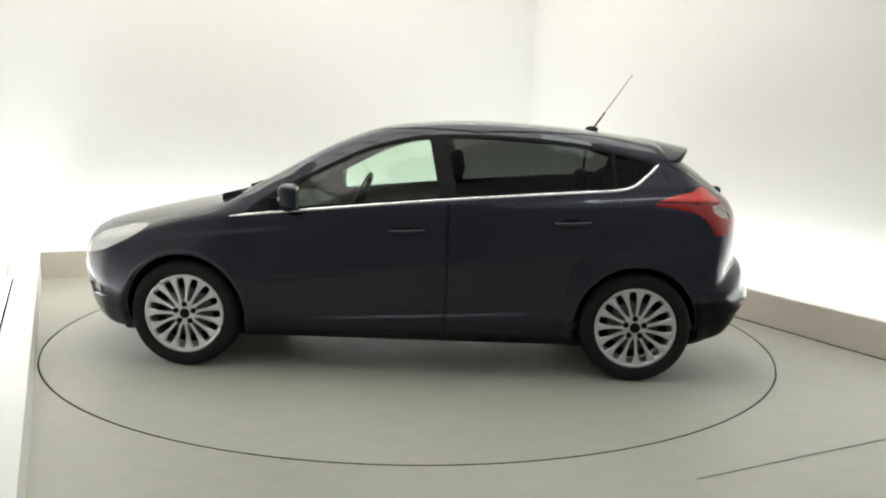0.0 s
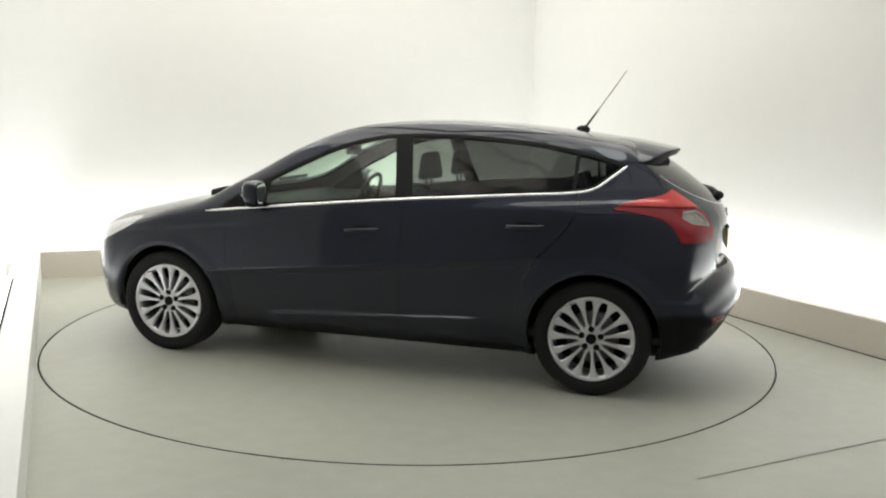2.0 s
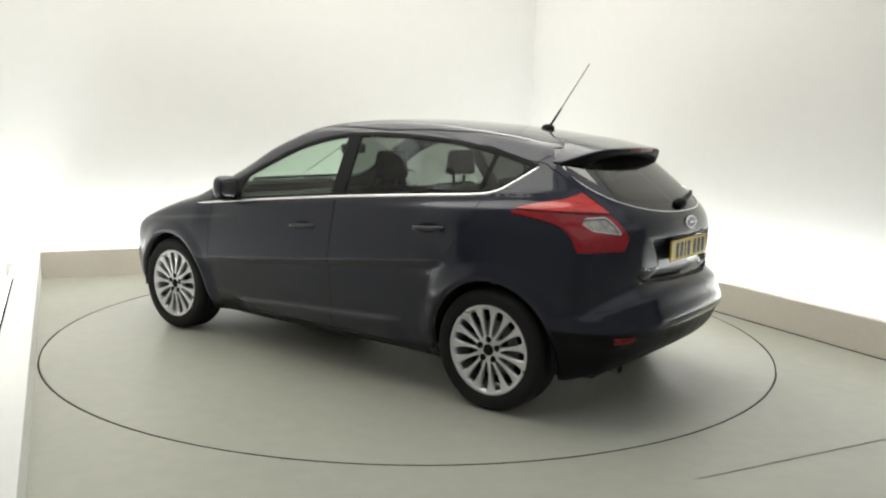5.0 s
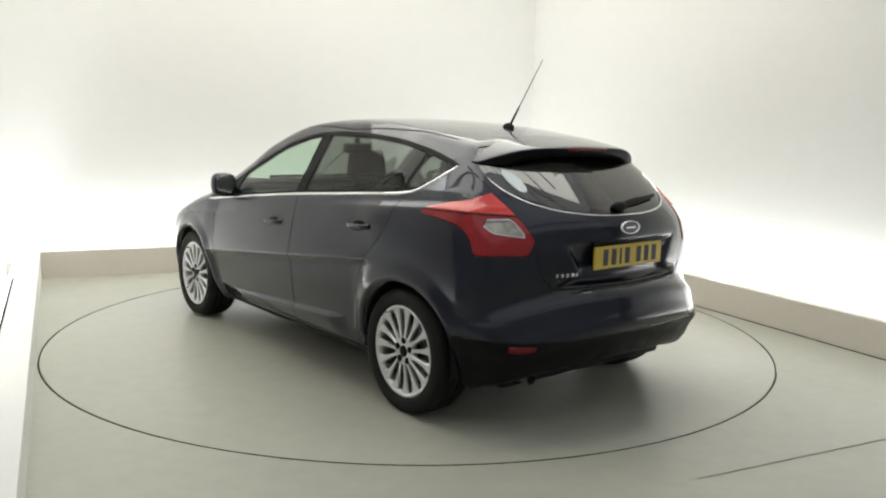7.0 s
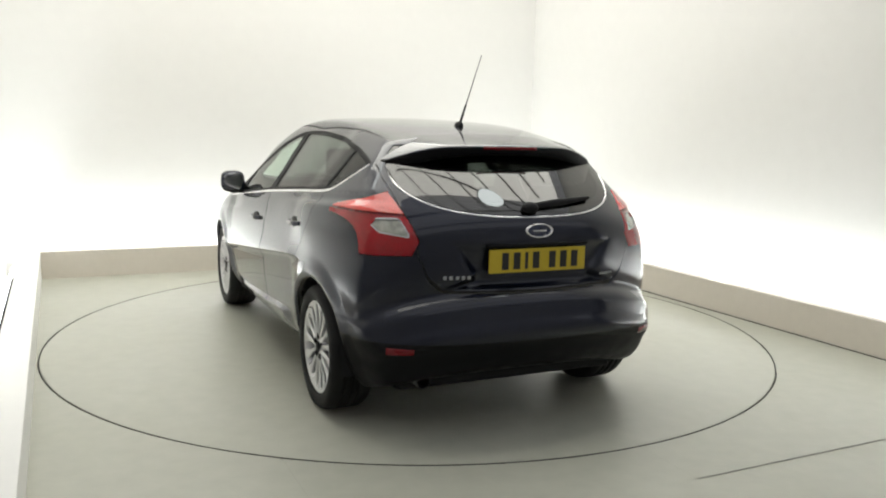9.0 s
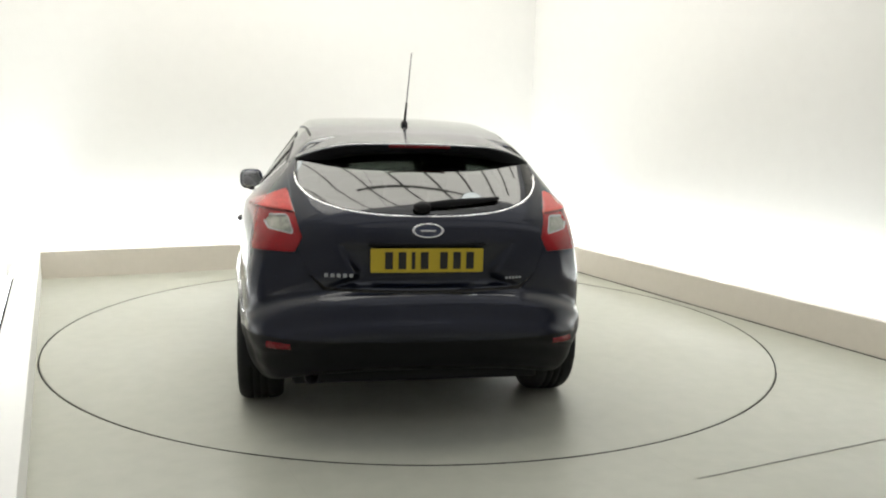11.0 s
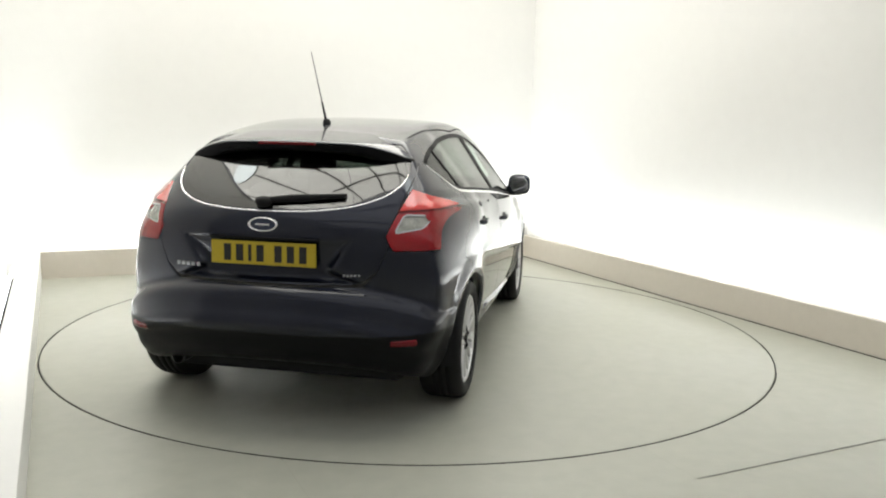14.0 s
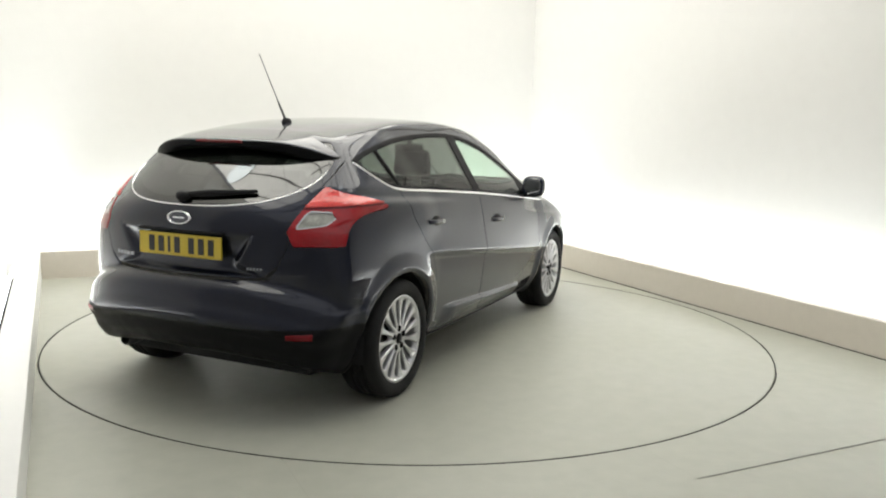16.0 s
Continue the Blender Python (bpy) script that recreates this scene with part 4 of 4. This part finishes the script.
    strip("lip_reflection", np.stack([rear_x(gl[:, 0], gl[:, 1]), gl[:, 0], gl[:, 1]], 1), 0.009, 0.004, CHROME, tailgate, "thin chrome strip for the ceiling's reflection on the lip under the rear window", 0.08)
    # roof ditch covers
    for side in (1, -1):
        rx = np.linspace(0.30, -1.32, 40)
        ry = np.interp(rx, [-1.32, -0.4, 0.30], [0.515, 0.565, 0.535])
        strip("roof_strip", np.stack([rx, ry * side, top_z(rx, ry)], 1), 0.016, 0.003, BLACK, root, "black roof strip")
    # spoiler
    sp = surface(spoiler_field, (-1.80, 0, 1.10), (-1.25, 0.70, 1.50), 0.012, half=True)
    dark, light = sp.cut(lambda x, y, z: np.maximum(z - (1.472 - 0.160 * (-1.10 - x) - 0.06 * np.maximum(-1.3 - x, 0) ** 2 - 0.14 * y ** 2 - 0.75 * np.maximum(np.abs(y) - 0.30, 0) ** 2 - 0.008), x + 1.45))
    s_ = light.both().build("roof_spoiler", PAINT, tailgate, "dark painted roof spoiler")
    dark.both().build("spoiler_underside", BLACK, s_, "black spoiler underside")
    bm = bmesh.new()
    box(bm, (0.008, 0.30, 0.014), (-1.727, 0, 1.345), 0.003)
    part("brake_light", bm, DARK_RED, s_, "dark red high-level brake light", smooth=True)
    # wiper
    wy = np.linspace(0.03, -0.36, 14)
    wz = np.interp(wy, [-0.36, 0.03], [1.112, 1.082])
    wx = rear_x(wy, wz)
    verts, faces = [], []
    for i in range(14):
        k = 0.008 + 0.012 * (1 - abs(i - 5) / 9)
        for j in range(8):
            a = 2 * math.pi * j / 8
            verts.append((wx[i] - 0.018 + 0.012 * math.cos(a), wy[i], wz[i] + k * math.sin(a)))
    for i in range(13):
        for j in range(8):
            faces.append((i * 8 + j, i * 8 + (j + 1) % 8, (i + 1) * 8 + (j + 1) % 8, (i + 1) * 8 + j))
    wiper = mesh_object("rear_wiper", verts, faces, PLASTIC, tailgate, "black rear wiper")
    bm = bmesh.new()
    bmesh.ops.create_uvsphere(bm, u_segments=20, v_segments=12, radius=1.0)
    bmesh.ops.scale(bm, vec=(0.034, 0.042, 0.028), verts=bm.verts)
    bmesh.ops.translate(bm, verts=bm.verts, vec=(float(rear_x(np.array([0.02]), np.array([1.075]))[0]) - 0.012, 0.02, 1.075))
    part("wiper_boss", bm, PLASTIC, wiper, smooth=True)
    # number plate with bars in place of its characters
    xp = float(rear_x(np.array([0.0, 0.0, 0.0, 0.25, 0.25]), np.array([0.79, 0.84, 0.89, 0.79, 0.89])).min())
    bm = bmesh.new()
    box(bm, (0.010, 0.52, 0.111), (xp - 0.006, 0, 0.838), 0.004)
    plate = part("number_plate", bm, PLATE, tailgate, "yellow number plate with black bars")
    at = 0.195
    for w in (0.036, 0.036, 0.016, 0.036, 0.0, 0.036, 0.036, 0.036):
        if w:
            bm = bmesh.new()
            box(bm, (0.002, w, 0.079), (xp - 0.0118, at - w / 2, 0.838), 0.0006)
            part("plate_bar", bm, INK, plate)
            at -= w + 0.025
        else:
            at -= 0.028
    bm = bmesh.new()
    box(bm, (0.016, 0.54, 0.014), (xp - 0.006, 0, 0.908), 0.005)
    part("plate_lamp_strip", bm, BLACK, tailgate, smooth=True)
    # oval badge
    v, f = [], []
    n = 40
    xb = float(rear_x(np.array([0.0]), np.array([0.975]))[0])
    rings = ((1.0, 0.0), (0.97, -0.006), (0.86, -0.006), (0.83, -0.003), (0.0, -0.004))
    for i in range(n):
        a = 2 * math.pi * i / n
        for s, d in rings:
            v.append((xb - 0.003 + d + 0.12 * 0.035 * s * math.sin(a), 0.074 * s * math.cos(a), 0.975 + 0.033 * s * math.sin(a)))
    k = len(rings)
    outer = [(i * k + j, i * k + j + 1, ((i + 1) % n) * k + j + 1, ((i + 1) % n) * k + j) for i in range(n) for j in range(3)]
    badge = mesh_object("badge", v, outer, CHROME, tailgate, "chrome oval badge")
    mesh_object("badge_field", v, [(i * k + 3, i * k + 4, ((i + 1) % n) * k + 4, ((i + 1) % n) * k + 3) for i in range(n)], material("badge_blue", (0.02, 0.028, 0.06), 0.25, 0.2, 1.0, grain=0.1), badge)
    bm = bmesh.new()
    box(bm, (0.003, 0.07, 0.008), (xb - 0.0085, 0.0, 0.975), 0.001)
    part("badge_bar", bm, CHROME, badge)
    for y0, y1, z, h in ((0.47, 0.33, 0.765, 0.017), (-0.375, -0.460, 0.748, 0.011)):
        x = rear_x(np.array([(y0 + y1) / 2]), np.array([z]))[0]
        n = 5
        for i in range(n):
            w = (y0 - y1) / n
            y = y0 - w * (i + 0.5)
            bm = bmesh.new()
            xx = float(rear_x(np.array([y]), np.array([z]))[0])
            box(bm, (0.004, w * 0.62, h), (xx - 0.001, y, z), 0.0015)
            part("badge_letter_bar", bm, BADGE, tailgate, smooth=True)
    # reflectors, tow cover and exhaust
    for side in (1, -1):
        y = np.linspace(0.615, 0.725, 7)
        z = 0.440 + 0.02 * (y - 0.60)
        strip("reflector", np.stack([rear_x(y, z), y * side, z], 1), 0.032, 0.006, DARK_RED, root, "dark red bumper reflector")
    v, f = lathe([(0.030, 0.0), (0.033, 0.003), (0.033, 0.16), (0.027, 0.16), (0.027, 0.02)], 24)
    ob = mesh_object("exhaust_pipe", [(-1.90 + h, 0.52 + a, 0.262 + b) for a, h, b in v], f, STEEL, root, "short steel exhaust pipe")
    # front number plate left plain, cowl and wipers
    bm = bmesh.new()
    slab(bm, [(1.17, 0.97), (1.17, 1.012), (1.06, 1.040), (1.02, 1.01)], -0.60, 0.60, 0.012)
    cowl = part("cowl", bm, PLASTIC, root, "black plastic cowl", smooth=True)
    for y in (0.12, -0.38):
        bm = bmesh.new()
        box(bm, (0.02, 0.52, 0.022), (1.06, y, 1.052), 0.006, Matrix.Rotation(radians(4), 3, "Z"))
        part("wiper_blade", bm, PLASTIC, cowl)
    # aerial
    ax_, az = -1.135, float(top_z(np.array([-1.135]), np.array([0.0]))[0])
    bm = bmesh.new()
    bmesh.ops.create_uvsphere(bm, u_segments=20, v_segments=12, radius=1.0)
    bmesh.ops.scale(bm, vec=(0.044, 0.019, 0.025), verts=bm.verts)
    bmesh.ops.translate(bm, verts=bm.verts, vec=(ax_, 0, az + 0.004))
    base = part("aerial", bm, PLASTIC, root, "black roof aerial on a moulded foot", smooth=True)
    rod = Vector((-0.56, 0, 0.83)).normalized()
    for name, a, b, r0, r1 in (("aerial_spring", 0.0, 0.13, 0.0075, 0.005), ("aerial_rod", 0.13, 0.43, 0.0030, 0.0024)):
        bm = bmesh.new()
        bmesh.ops.create_cone(bm, cap_ends=True, segments=12, radius1=r0, radius2=r1, depth=b - a)
        q = rod.to_track_quat("Z", "Y").to_matrix()
        bmesh.ops.rotate(bm, verts=bm.verts, cent=(0, 0, 0), matrix=q)
        bmesh.ops.translate(bm, verts=bm.verts, vec=Vector((ax_ - 0.01, 0, az + 0.012)) + rod * (a + b) / 2)
        part(name, bm, PLASTIC if r0 > 0.005 else STEEL, base, smooth=True)
    for side in (1, -1):
        mirror(root, side)
        for ax in (AXLE, -AXLE):
            wheel(root, (ax, WHEEL_Y * side, HUB_Z), 0 if side > 0 else math.pi)
    bm = bmesh.new()
    slab(bm, [(1.80, 0.15), (1.80, 0.26), (-1.80, 0.28), (-1.80, 0.20), (-1.2, 0.135), (1.2, 0.135)], -0.61, 0.61, 0.02)
    part("undertray", bm, PLASTIC, root, "black undertray")
    interior(root)
    return root


studio()
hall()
canopy()
PLATFORM = turntable()
CAR = car()


def motions():
    rows, spin = [], []
    for i in range(33):
        t = i * 0.5
        s = t - 8
        a = 120.066 - 7.195 * s - 0.01367 * s * s + 0.00268 * s ** 3 + 0.0000762 * s ** 4
        c, n = math.cos(radians(a)), math.sin(radians(a))
        ox, oy = -0.054, 0.240
        rows.append((t, pose(c * ox - n * oy - 0.010, n * ox + c * oy - 0.017, 0.0, 0, 0, a)))
        spin.append((t, pose(0, 0, 0, 0, 0, a)))
    walk(CAR, rows)
    walk(PLATFORM, spin)


motions()
